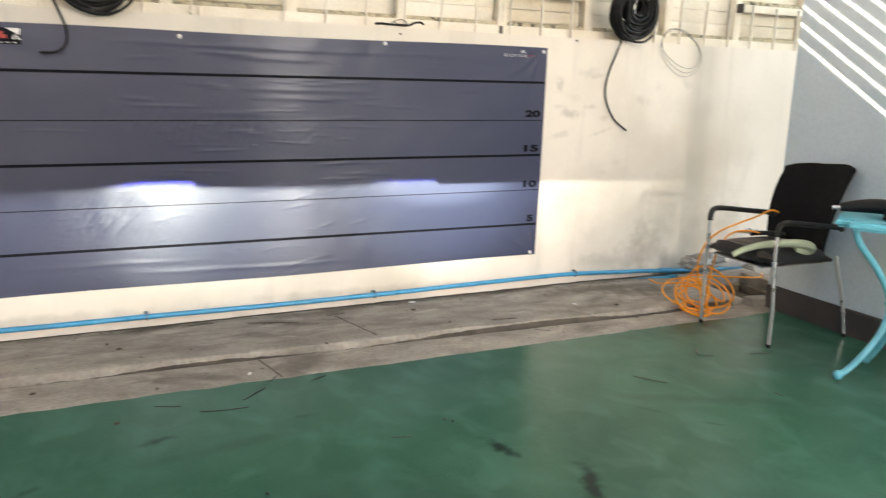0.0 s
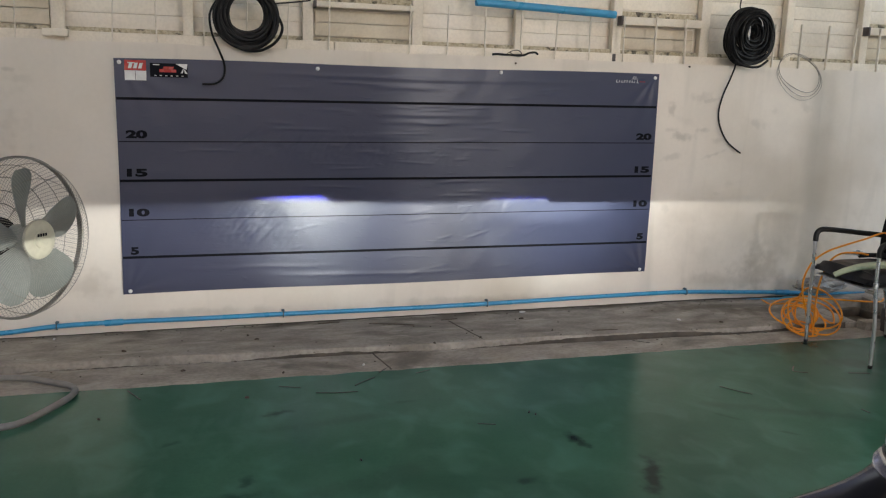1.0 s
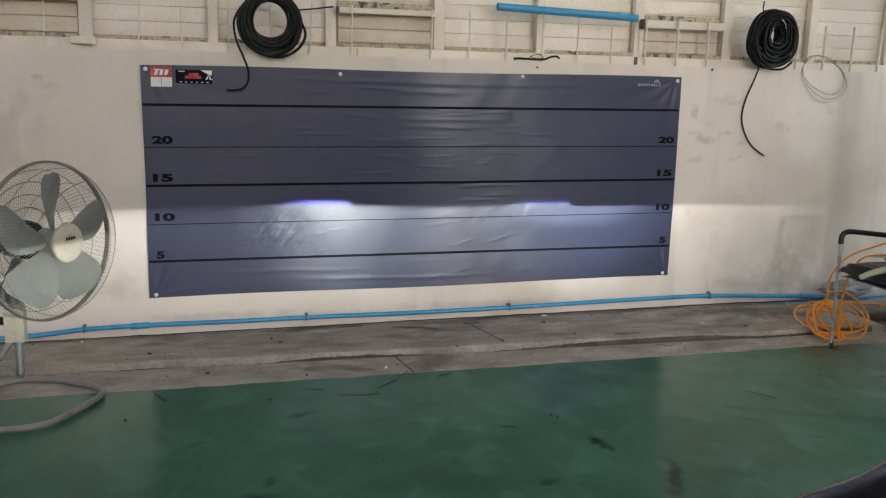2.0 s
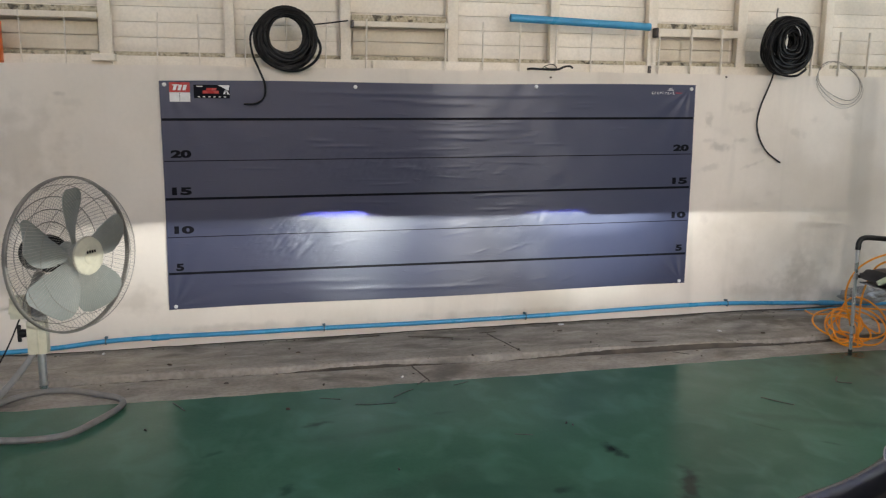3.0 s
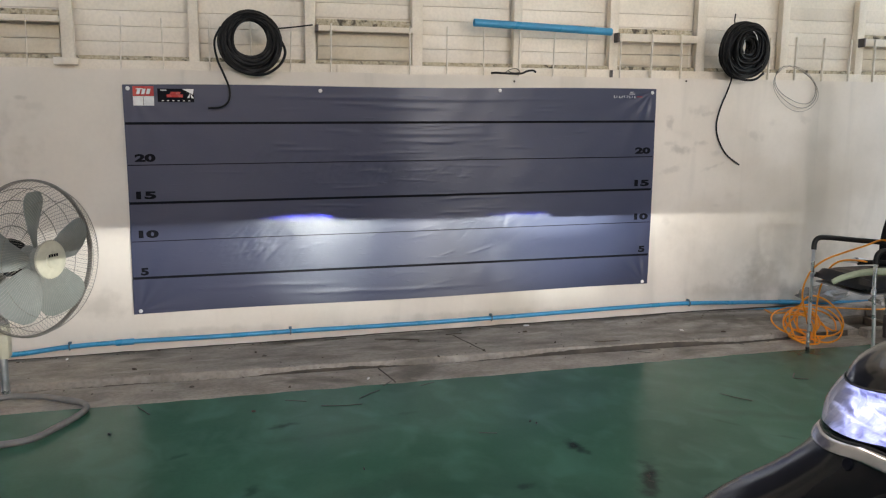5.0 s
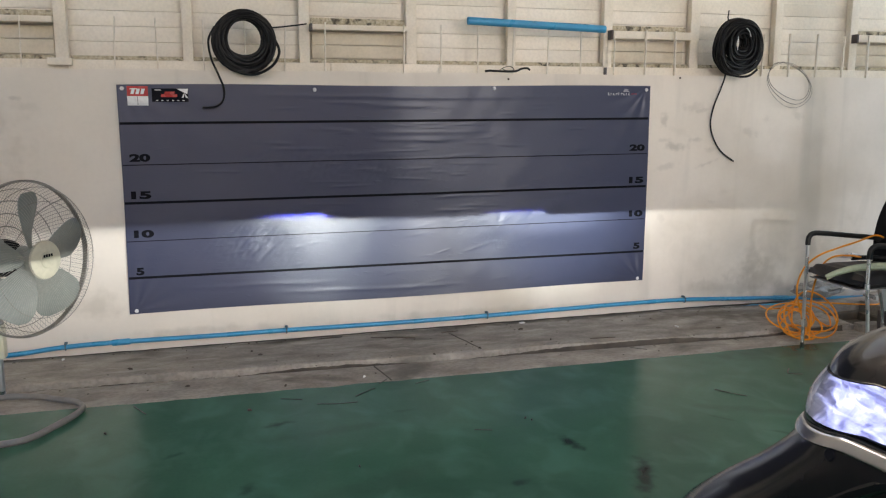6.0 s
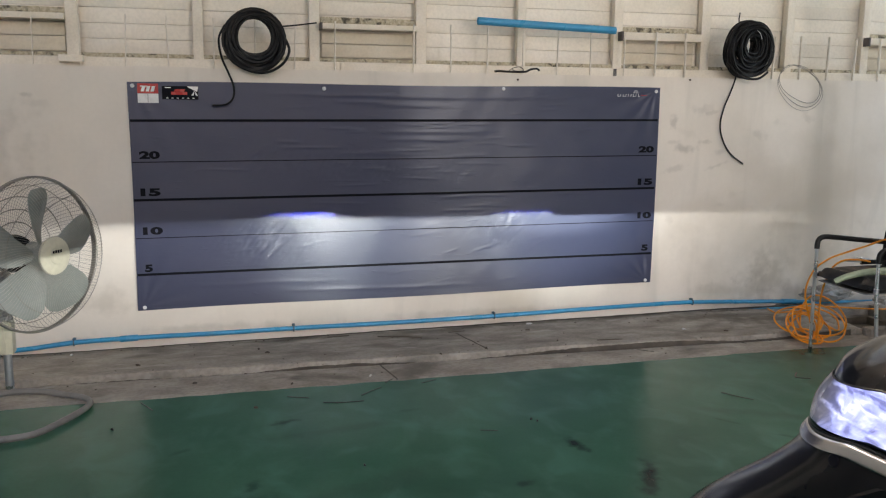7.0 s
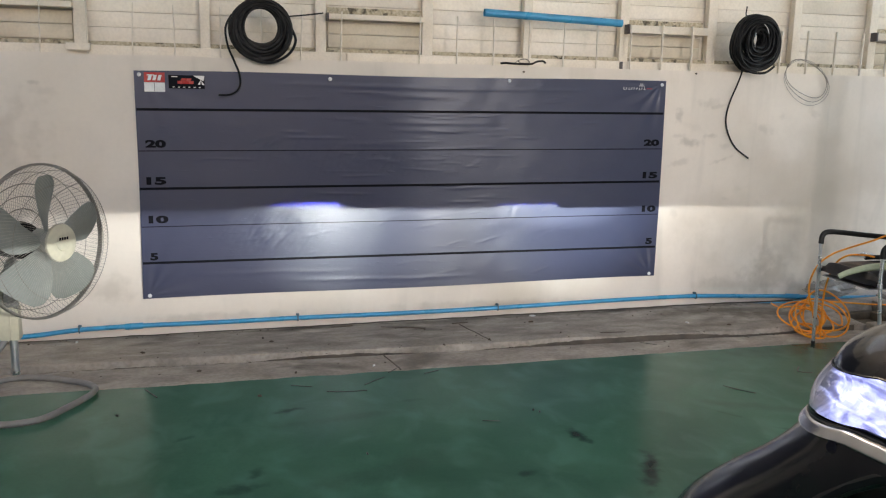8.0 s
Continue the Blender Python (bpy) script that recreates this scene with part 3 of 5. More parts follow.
patch("red_sticker", 0.05, 0.152, 1.308, 1.358, RED, 0.003, "red sticker with white slanted marks")
patch("white_sticker", 0.05, 0.152, 1.26, 1.307, WHITE, 0.003, "white sticker ruled in the middle")
patch("rule", 0.0995, 0.1015, 1.262, 1.305, INK, 0.0045)
for k in range(3):
    patch("white_mark", 0.066 + 0.024 * k, 0.082 + 0.024 * k, 1.318, 1.345, WHITE, 0.0045, slant=0.008)
patch("white_mark", 0.064, 0.098, 1.342, 1.347, WHITE, 0.0048, slant=0.002)
patch("black_sticker", 0.17, 0.35, 1.279, 1.347, INK, 0.003, "black sticker with a red shape")
patch("red_shape", 0.215, 0.295, 1.303, 1.318, RED, 0.0046)
patch("red_shape", 0.23, 0.28, 1.319, 1.331, RED, 0.0046, slant=0.006)
patch("pale_bar", 0.185, 0.215, 1.337, 1.341, WHITE, 0.0046)
tb = bmesh.new()
for tri in (((0.292, 1.346), (0.35, 1.346), (0.345, 1.318)), ((0.315, 1.3), (0.327, 1.3), (0.332, 1.326)), ((0.337, 1.3), (0.35, 1.298), (0.332, 1.324))):
    tb.faces.new([tb.verts.new((a, banner_at(a, b) - 0.005, b)) for a, b in tri])
part("white_shape", tb, WHITE, banner)
for k in range(6):
    patch("pale_bar", 0.19 + 0.026 * k, 0.2 + 0.026 * k, 1.284, 1.288, WHITE, 0.0046)
# pale marks of the maker: plain bars, no letters
for k in range(9):
    x0 = 2.716 + 0.0165 * k
    patch("pale_mark", x0, x0 + 0.0032, 1.325, 1.338 + 0.003 * (k % 4 == 0), WHITE, 0.003, slant=0.002)
    if k % 3 != 1:
        patch("pale_mark", x0 + 0.0032, x0 + 0.0125, (1.3245, 1.334)[k % 2], (1.3272, 1.3367)[k % 2], WHITE, 0.003)
for k in range(3):
    patch("pale_mark", 2.812 + 0.004 * k, 2.85 - 0.005 * k, 1.346 + 0.006 * k, 1.3482 + 0.006 * k, WHITE, 0.003, slant=0.004)
patch("red_mark", 2.862, 2.9, 1.331, 1.334, RED, 0.003, slant=0.006)

# ---- rods, ledges and coils on the wall top ----
RODS = [-0.86, -0.65, -0.444, -0.22, -0.004, 0.209, 0.438, 0.653, 0.857, 1.076, 1.29, 1.515, 1.729, 1.945, 2.156, 2.367, 2.576, 2.79, 2.992, 3.191, 3.389, 3.592, 3.792, 3.985, 4.182, 4.379, 4.567, 4.77, 4.97]
for k, x in enumerate(RODS):
    lean = 0.02 * noise.noise((k * 3.7, 0, 1)) + (0.015 if k == 4 else 0)
    w = 0.007 if x < 2.9 else 0.010
    if x < 0.9:
        w = 0.005
    top = 1.705 + 0.012 * noise.noise((k * 1.9, 2, 0))
    rb = tube(bmesh.new(), [(0, 0.06, 1.43), (lean * 0.4, 0.06, 1.55), (lean, 0.058, top)], w, 6, squash=0.7)
    rod = part("steel_rod", rb, ROD)
    rod.location.x = x
    tagged(rod, "thin white painted steel rod standing up from the wall top", "rod", "rods along the wall top")


def ledge(x0, x1, z, tall=0.03, stain=0.035):
    """A narrow steel ledge with a mouldy board above and a dull panel below."""
    t = thing("wall_ledge", "white steel ledge with a mouldy board above it on the cladding", "ledge", "ledges on the cladding", at=(x0, 0, 0))
    L = x1 - x0
    lb = boxed(0, L, 0.085, 0.16, z - tall, z, bevel=0.003)
    part("shelf", lb, STEEL_PAINT, t)
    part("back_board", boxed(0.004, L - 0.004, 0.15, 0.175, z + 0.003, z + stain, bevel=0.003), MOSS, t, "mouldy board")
    mid = (1.52 + z - tall) / 2
    for za, zb in ((1.522, mid - 0.002), (mid + 0.002, z - tall - 0.012)):
        pb = boxed(0.01, L - 0.01, -0.006, 0.006, 0.0, zb - za, bevel=0.002)
        bmesh.ops.rotate(pb, verts=pb.verts, cent=(0, 0, 0), matrix=Matrix.Rotation(radians(3), 3, "X"))
        bmesh.ops.translate(pb, verts=pb.verts, vec=(0, 0.176, za))
        part("panel_board", pb, GREYED, t, "dull tan board")
    part("end_stop", boxed(-0.006, 0.006, 0.08, 0.165, z - tall - 0.006, z + 0.004, bevel=0.002), SKIRT, t)
    return t


ledge(-0.835, -0.292, 1.705, 0.03)
ledge(1.008, 1.543, 1.697, 0.028, 0.04)
ledge(2.785, 3.31, 1.703, 0.045, 0.035)
ledge(4.503, 5.07, 1.716, 0.045, 0.03)
for xa, xb in ((1.08, 1.1), (2.735, 2.75), (1.11, 1.125)):
    part("sill_block", boxed(xa, xb, 0.07, 0.09, 1.44, 1.488, bevel=0.002), SKIRT if xb > 2 else STEEL_PAINT, sill)

# blue pipe lying across the rods
pipe = thing("blue_pipe", "loose length of blue plastic pipe resting on the rods", "pipe", at=(1.875, 0.03, 1.732))
d = Vector((0.836, 0, -0.028))
pb = lathe(bmesh.new(), [(0.0185, 0.0), (0.0215, 0.0), (0.0215, d.length), (0.0185, d.length), (0.0185, 0.0)], along(d), 24)
part("barrel", pb, BLUE_PVC, pipe)
# black disc set inside the pipe as the darkness of its hollow
part("bore", lathe(bmesh.new(), [(0, 0.05), (0.0184, 0.05)], along(d), 16), INK, pipe)


def coil(name, label, centre, r_in, r_out, depth, loops, tail, seed, tilt=(0, 0), wire=0.0085, flat=0.0):
    """A hank of cable: many loops packed in a ring, and a free end."""
    rnd = random.Random(seed)
    t = thing(name, label, "cable coil", "cable coils on the wall", at=centre)
    m = Euler((radians(tilt[0]), 0, radians(tilt[1]))).to_matrix()
    for k in range(loops):
        r = rnd.uniform(r_in + wire, r_out - wire)
        oy = rnd.uniform(-depth / 2, depth / 2) * (1 - abs((r - (r_in + r_out) / 2) / (r_out - r_in)))
        ox, oz = rnd.uniform(-0.016, 0.012), -abs(rnd.gauss(0, 0.011)) + (r_out - r) * 0.34
        e, ph, w = rnd.uniform(0.96, 1.04), rnd.uniform(0, 6), rnd.uniform(0.002, 0.009)
        pts = []
        for i in range(30):
            a = 2 * math.pi * i / 30
            q = Vector((ox + r * e * math.cos(a), oy + w * math.sin(3 * a + ph), oz + r * (1 / e) * math.sin(a) * (1 + flat * math.sin(a))))
            pts.append(m @ q)
        part("loop", tube(bmesh.new(), pts, wire, 6, closed=True), RUBBER, t)
    part("free_end", tube(bmesh.new(), smooth_path([Vector(p) - Vector(centre) for p in tail], 8), wire * 0.8, 7), RUBBER, t)
    return t


cl = coil("cable_coil", "hank of thick black cable hung on a steel rod", (0.65, -0.035, 1.59), 0.09, 0.162, 0.075, 44, [(0.5, -0.05, 1.66), (0.468, -0.06, 1.59), (0.478, -0.055, 1.5), (0.51, -0.045, 1.42), (0.535, -0.035, 1.35), (0.53, -0.035, 1.29), (0.49, -0.04, 1.255), (0.425, -0.035, 1.25)], 5, wire=0.0072)
part("loose_loop", tube(bmesh.new(), smooth_path([(0.15, 0, 0.02), (0.175, -0.01, -0.05), (0.14, -0.015, -0.12), (0.06, -0.02, -0.165), (-0.03, -0.02, -0.16), (-0.09, -0.01, -0.12)], 6), 0.0075, 7), RUBBER, cl)
part("stub", tube(bmesh.new(), smooth_path([(0.13, -0.01, 0.07), (0.22, 0.05, 0.085), (0.33, 0.1, 0.105)], 6), 0.004, 6), RUBBER, cl)
cr = coil("cable_coil", "thick hank of black cable with one end hanging down", (3.555, -0.04, 1.61), 0.047, 0.167, 0.13, 84, [(3.4, -0.06, 1.55), (3.44, -0.07, 1.49), (3.47, -0.05, 1.45), (3.465, -0.02, 1.37), (3.43, -0.012, 1.27), (3.41, -0.012, 1.17), (3.43, -0.012, 1.08), (3.49, -0.012, 0.99), (3.585, -0.012, 0.925)], 9, tilt=(6, 8), wire=0.0062, flat=0.06)
part("loose_loop", tube(bmesh.new(), smooth_path([(-0.11, -0.02, -0.12), (-0.05, -0.04, -0.165), (0.04, -0.05, -0.17), (0.11, -0.04, -0.13)], 6), 0.007, 7), RUBBER, cr)
part("stub", tube(bmesh.new(), [(-0.055, 0.03, 0.14), (-0.06, 0.035, 0.18), (-0.052, 0.04, 0.22)], 0.004, 6), RUBBER, cr)
part("tie", tube(bmesh.new(), smooth_path([(-0.05, -0.07, -0.02), (-0.055, -0.075, 0.02), (-0.05, -0.07, 0.06)], 5), 0.0018, 6), WHITE, cr, "white cable tie")
part("tie", tube(bmesh.new(), smooth_path([(0.0, -0.072, 0.11), (0.02, -0.075, 0.09), (0.035, -0.07, 0.06)], 5), 0.0018, 6), WHITE, cr, "white cable tie")

lw = thing("wire_loop", "loop of thin grey wire hanging on the wall", "wire", at=(3.94, 0, 1.415))
wb2 = bmesh.new()
for k in range(3):
    pts = []
    for i in range(28):
        a = 2 * math.pi * i / 28
        x, z = (0.165 + 0.008 * k) * math.cos(a), (0.092 + 0.012 * k) * math.sin(a)
        pts.append((x * 0.86 + z * 0.45, -0.018 - 0.004 * k, z * 0.95 - x * 0.42 - 0.012 * k + 0.006 * math.sin(3 * a + k)))
    tube(wb2, pts, 0.0019 if k < 2 else 0.0013, 6, closed=True)
part("wire", wb2, WIRE, lw)

sc = thing("small_cable", "short black cable with a plug lying on the wall top", "cable", at=(1.97, -0.002, 1.452))
part("plug", tube(bmesh.new(), [(0, 0, 0.003), (0.03, 0, 0.006), (0.062, 0, 0.004)], 0.008, 8, squash=0.8), RUBBER, sc)
part("lead", tube(bmesh.new(), smooth_path([(0.06, 0, 0.004), (0.12, -0.004, 0.002), (0.18, 0, 0.004), (0.215, 0, 0.018), (0.25, 0.0, 0.022), (0.268, 0.002, 0.012)], 6), 0.006, 7), RUBBER, sc)
part("twist", tube(bmesh.new(), smooth_path([(0.08, 0, 0.004), (0.11, 0, 0.024), (0.15, 0, 0.03), (0.17, 0, 0.01), (0.12, -0.004, 0.008), (0.1, 0, 0.02)], 6), 0.0022, 6), RUBBER, sc)

ob = thing("orange_box", "orange plastic packet with dark print on the wall top", "packet", at=(-0.79, 0.05, 1.443))
part("case", boxed(-0.07, 0.055, -0.035, 0.03, 0.0, 0.205, bevel=0.006), BRIGHT_ORANGE, ob)
part("dark_print", boxed(-0.03, 0.054, -0.0372, -0.0352, 0.085, 0.115), INK, ob)
part("blue_print", boxed(0.012, 0.05, -0.0372, -0.0352, 0.03, 0.05), BLUE_PVC, ob)
part("red_print", boxed(-0.02, 0.05, -0.0372, -0.0352, 0.135, 0.143), RED, ob)
# grey marks on the plaster
NAIL = surface("rusty_nail", (0.06, 0.045, 0.035), (0.1, 0.07, 0.05), 0.7, 30, 0.2, 90)
for x, z in ((2.105, 1.413), (3.19, 1.43)):
    nb = lathe(bmesh.new(), [(0.0, 0.012), (0.006, 0.011), (0.006, 0.009), (0.003, 0.008), (0.003, 0.0)], along((0.2, -1, -0.2), (x, 0.0, z)), 10)
    tagged(part("nail", nb, NAIL), "small rusty nail in the plastered wall", "nail", "nails in the wall")

# ---- water pipe along the wall ----
wp = thing("water_pipe", "blue plastic water pipe clipped along the foot of the wall", "pipe")
PZ = [(-2.2, -0.06), (-1.2, -0.035), (-0.61, -0.013), (-0.32, 0.012), (0.0, 0.022), (0.4, 0.024), (0.82, 0.029), (1.38, 0.032), (1.99, 0.041), (2.6, 0.056), (3.0, 0.064), (3.29, 0.065), (3.65, 0.052), (3.94, 0.04), (4.36, 0.016), (5.0, 0.0)]
part("run", tube(bmesh.new(), smooth_path([(x, -0.026 - 0.004 * noise.noise((x * 2, 0, 0)), z) for x, z in PZ], 6), 0.0125, 12), BLUE_PVC, wp)
for xa, xb in ((-0.09, 0.0), (3.93, 4.03)):
    za, zb = lerp(PZ, xa), lerp(PZ, xb)
    part("socket", tube(bmesh.new(), [(xa, -0.026, za), (xa + 0.004, -0.026, za), (xb - 0.004, -0.026, zb), (xb, -0.026, zb)], 0.0165, 14), BLUE_PVC, wp, "pale blue pipe socket")
for x in (-1.45, -0.32, 0.821, 1.989, 3.283):
    z = lerp(PZ, x)
    cb = tube(bmesh.new(), [(x, -0.026 + 0.016 * math.cos(a), z + 0.016 * math.sin(a)) for a in [math.pi * 2 * i / 14 for i in range(14)]], 0.0035, 6, closed=True)
    box(cb, x - 0.008, x + 0.008, -0.022, 0.004, z + 0.012, z + 0.022, bevel=0.002)
    lathe(cb, [(0, 0.006), (0.004, 0.005), (0.005, 0)], along((0, -1, 0), (x, -0.022, z + 0.02)), 8)
    part("clip", cb, CLIP, wp, "dull blue pipe clip")
ep = thing("pipe_end", "short blue pipe with a socket lying by the drain", "pipe")
part("run", tube(bmesh.new(), [(3.66, -0.03, -0.005), (3.8, -0.06, 0.002), (3.97, -0.1, 0.012)], 0.012, 10), BLUE_PVC, ep)
part("socket", tube(bmesh.new(), [(3.94, -0.094, 0.011), (4.03, -0.112, 0.016)], 0.0165, 12), BLUE_PVC, ep)

# ---- drain box by the partition ----
drain = thing("drain_box", "open concrete drain box with worn kerbs and dark water marks", "drain")
def kerb(name, pts, w, h, mat=CONCRETE):
    kb = bmesh.new()
    for a, b in zip(pts, pts[1:]):
        a, b = Vector((*a, 0)), Vector((*b, 0))
        L = (b - a).length
        g = bmesh.ops.create_cube(kb, size=1.0, matrix=Matrix.LocRotScale((a + b) / 2 + Vector((0, 0, h / 2 - 0.03)), Euler((0, 0, math.atan2(b.y - a.y, b.x - a.x))), (L + w * 0.4, w, h + 0.06)))
    bmesh.ops.bevel(kb, geom=kb.edges[:], offset=0.012, segments=2, affect="EDGES")
    return part(name, kb, mat, drain)
def stone(name, x0, x1, y0, y1, z0, z1, seed, mat=CONCRETE):
    """A worn concrete block: rounded, slightly crooked."""
    kb = boxed(x0, x1, y0, y1, z0, z1, bevel=0.012)
    bmesh.ops.subdivide_edges(kb, edges=[e for e in kb.edges if e.calc_length() > 0.1], cuts=6)
    for v in kb.verts:
        v.co += 0.006 * noise.noise_vector(v.co * 9 + Vector((seed, 0, 0)))
    return part(name, kb, mat, drain)


WET = surface("wet_concrete", (0.16, 0.13, 0.1), (0.09, 0.075, 0.06), 0.6, 9, 0.6, 60)
stone("kerb", 3.9, 4.46, -0.3, -0.21, -0.05, 0.062, 1)
stone("kerb", 4.35, 4.44, -0.78, -0.3, -0.05, 0.064, 2)
stone("kerb", 3.9, 3.985, -0.7, -0.3, -0.05, 0.034, 3)
stone("kerb", 3.955, 4.12, -0.79, -0.715, -0.05, 0.05, 4)
stone("step", 3.97, 4.33, -0.345, -0.296, -0.06, 0.0, 5, WET)
stone("step", 4.305, 4.352, -0.72, -0.33, -0.06, 0.002, 6, WET)
kerb("ledge", [(4.5, -0.22), (5.2, -0.12)], 0.1, 0.08)
pit = boxed(3.96, 4.36, -0.73, -0.29, -0.06, -0.046)
part("pit_floor", pit, DARK_JOINT, drain, "dark dirty floor of the drain")

bag = thing("plastic_bag", "crumpled clear plastic bag lying on the drain kerb", "bag", at=(4.12, -0.2, 0.075))
bgm = bmesh.new()
bmesh.ops.create_icosphere(bgm, subdivisions=4, radius=1.0)
for v in bgm.verts:
    n3 = noise.noise(v.co * 2.2) * 0.25 + noise.noise(v.co * 6) * 0.12
    v.co = Vector((v.co.x * 0.17, v.co.y * 0.08, max(-0.0, v.co.z * 0.05 + 0.045))) * (1 + n3)
part("film", bgm, BAG, bag)

# ---- stand fan ----
def stand_fan(at, facing):
    """Industrial fan on a bent-tube loop base: built at the pole's foot, turned so that its head looks along `facing` degrees from -y to +x."""
    t = thing("stand_fan", "grey industrial stand fan with five blades on a bent tube base", "fan", at=at)
    # base loop, leg and pole
    loop = [(0.262, 0.075), (0.298, 0.02), (0.3, -0.04), (0.272, -0.12), (0.222, -0.215), (0.175, -0.295), (0.12, -0.338), (0.02, -0.352), (-0.12, -0.325), (-0.24, -0.23), (-0.26, -0.06), (-0.19, 0.1), (-0.06, 0.205), (0.08, 0.19), (0.18, 0.13)]
    part("base_loop", tube(bmesh.new(), smooth_path([(x, y, 0.016) for x, y in loop], 6, closed=True), 0.0128, 12, closed=True), TUBE_GREY, t)
    part("leg", tube(bmesh.new(), smooth_path([(-0.225, -0.25, 0.025), (-0.19, -0.19, 0.06), (-0.1, -0.07, 0.155), (-0.03, -0.012, 0.25), (-0.02, -0.008, 0.31)], 6), 0.0135, 10), TUBE_GREY, t)
    part("pole", lathe(bmesh.new(), [(0.013, 0.1), (0.0165, 0.1), (0.0165, 0.4), (0.013, 0.4)], None, 18), ZINC, t, "galvanised pole")
    cb = box(bmesh.new(), -0.045, 0.03, -0.03, 0.03, 0.25, 0.39, bevel=0.008)
    box(cb, -0.006, 0.002, -0.034, 0.034, 0.255, 0.385, bevel=0.003)
    part("clamp", cb, CREAM, t, "cream clamp on the pole")
    kb = lathe(bmesh.new(), [(0, 0.035), (0.014, 0.034), (0.018, 0.02), (0.016, 0.0)], along((-1, 0, 0), (-0.045, 0, 0.335)), 12)
    box(kb, -0.085, -0.07, -0.006, 0.006, 0.3, 0.37, bevel=0.003)
    part("knob", kb, RUBBER, t, "black clamp knob")
    part("neck", tube(bmesh.new(), smooth_path([(0, 0, 0.39), (0, 0, 0.44), (0, 0.0, 0.52), (0.02, -0.02, 0.58)], 5), 0.03, 12, taper=lambda q: 1 - 0.25 * q), TUBE_GREY, t)
    sb = box(bmesh.new(), -0.1, -0.03, -0.035, 0.035, 0.4, 0.49, bevel=0.008)
    box(sb, -0.105, -0.08, -0.03, 0.03, 0.42, 0.45, bevel=0.004)
    part("switch_box", sb, CREAM, t, "cream switch box")
    part("lead", tube(bmesh.new(), smooth_path([(-0.07, 0, 0.4), (-0.14, 0.0, 0.25), (-0.24, 0.0, 0.1), (-0.34, -0.05, 0.008), (-0.28, -0.16, 0.006), (-0.2, -0.2, 0.006), (-0.17, -0.27, 0.006), (-0.3, -0.35, 0.006)], 6), 0.0035, 6), RUBBER, t)
    a = radians(facing)
    ax = Vector((math.sin(a), -math.cos(a), 0.03)).normalized()
    C = Vector((0, 0, 0.665)) + ax * 0.195
    m = along(ax, C)
    up = m.to_3x3().inverted() @ Vector((0, 0, 1))
    roll = math.atan2(up.y, up.x)
    R = 0.304

    def guard_h(r, sign):
        q = r / R
        return 0.006 + 0.088 * (1 - q ** 13) if sign > 0 else -0.006 - 0.105 * (1 - q ** 5)

    def ring(bm, r, h, w, seg=44):
        return tube(bm, [m @ Vector((r * math.cos(2 * math.pi * i / seg), r * math.sin(2 * math.pi * i / seg), h)) for i in range(seg)], w, 5, closed=True)

    # the guards: fine wires that run out from the middle with a slight swirl
    spokes = [1 - (1 - i / 12) ** 2.3 for i in range(13)]
    for sign, count, r0, swirl in ((1, 124, 0.07, 0.3), (-1, 100, 0.06, -0.2)):
        for k in range(count):
            b = roll + 2 * math.pi * (k + 0.3) / count
            pts = [(r0 + (R - r0) * q, b + swirl * q) for q in spokes]
            part("guard_wire", tube(bmesh.new(), [m @ Vector((r * math.cos(c), r * math.sin(c), guard_h(r, sign))) for r, c in pts], 0.00068 if sign > 0 else 0.0009, 4), FRONT_WIRE if sign > 0 else WIRE, t)
    for r, sign, w in ((0.125, -1, 0.0022), (0.175, -1, 0.002), (0.225, -1, 0.0022), (0.272, -1, 0.0016), (0.225, 1, 0.0011), (0.28, 1, 0.0013)):
        part("guard_ring", ring(bmesh.new(), r, guard_h(r, sign) - sign * 0.002, w), WIRE, t)
    for k in range(4):
        b = roll + math.pi * (0.5 * k + 0.25)
        part("guard_rib", tube(bmesh.new(), [m @ Vector((r * math.cos(b), r * math.sin(b), guard_h(r, -1) - 0.003)) for r in [0.05 + (R - 0.05) * i / 10 for i in range(11)]], 0.0022, 5), WIRE, t)
    rim = bmesh.new()
    lathe(rim, [(R - 0.005, 0.01), (R + 0.001, 0.01), (R + 0.0035, 0.007), (R + 0.0035, -0.007), (R + 0.001, -0.01), (R - 0.005, -0.01), (R - 0.005, 0.01)], m, 64)
    part("rim", rim, WIRE, t, "steel rim of the guard")
    for k in range(5):
        b0 = roll + radians(3 + 72 * k)
        bl = bmesh.new()

        def blade_at(u, v):
            r = 0.045 + 0.217 * u
            half = 0.018 + 0.068 * min(1.0, u / 0.75) ** 0.8
            if u > 0.86:
                half *= 1 - 0.3 * ((u - 0.86) / 0.14) ** 2.5
            w = (2 * v - 1) * half
            ang = b0 - 0.12 * u
            return m @ (Matrix.Rotation(ang, 4, "Z") @ Vector((math.sqrt(max(r * r - w * w, 0.0004)) if u > 0.3 else r, w, 0.02 + w * (0.75 - 0.3 * u) + 0.014 * math.sin(v * math.pi))))

        sheet(bl, 14, 10, blade_at)
        thicken(bl, 0.003)
        part("blade", bl, FAN_GREY, t)
    part("hub", lathe(bmesh.new(), [(0.0, 0.055), (0.035, 0.052), (0.05, 0.035), (0.052, -0.02), (0.045, -0.03)], m, 28), FAN_GREY, t)
    part("cap", lathe(bmesh.new(), [(0.0, 0.106), (0.03, 0.105), (0.033, 0.101), (0.06, 0.1), (0.073, 0.094), (0.076, 0.087), (0.07, 0.082), (0, 0.082)], m, 36), CREAM, t, "cream cap on the guard")
    mk = bmesh.new()
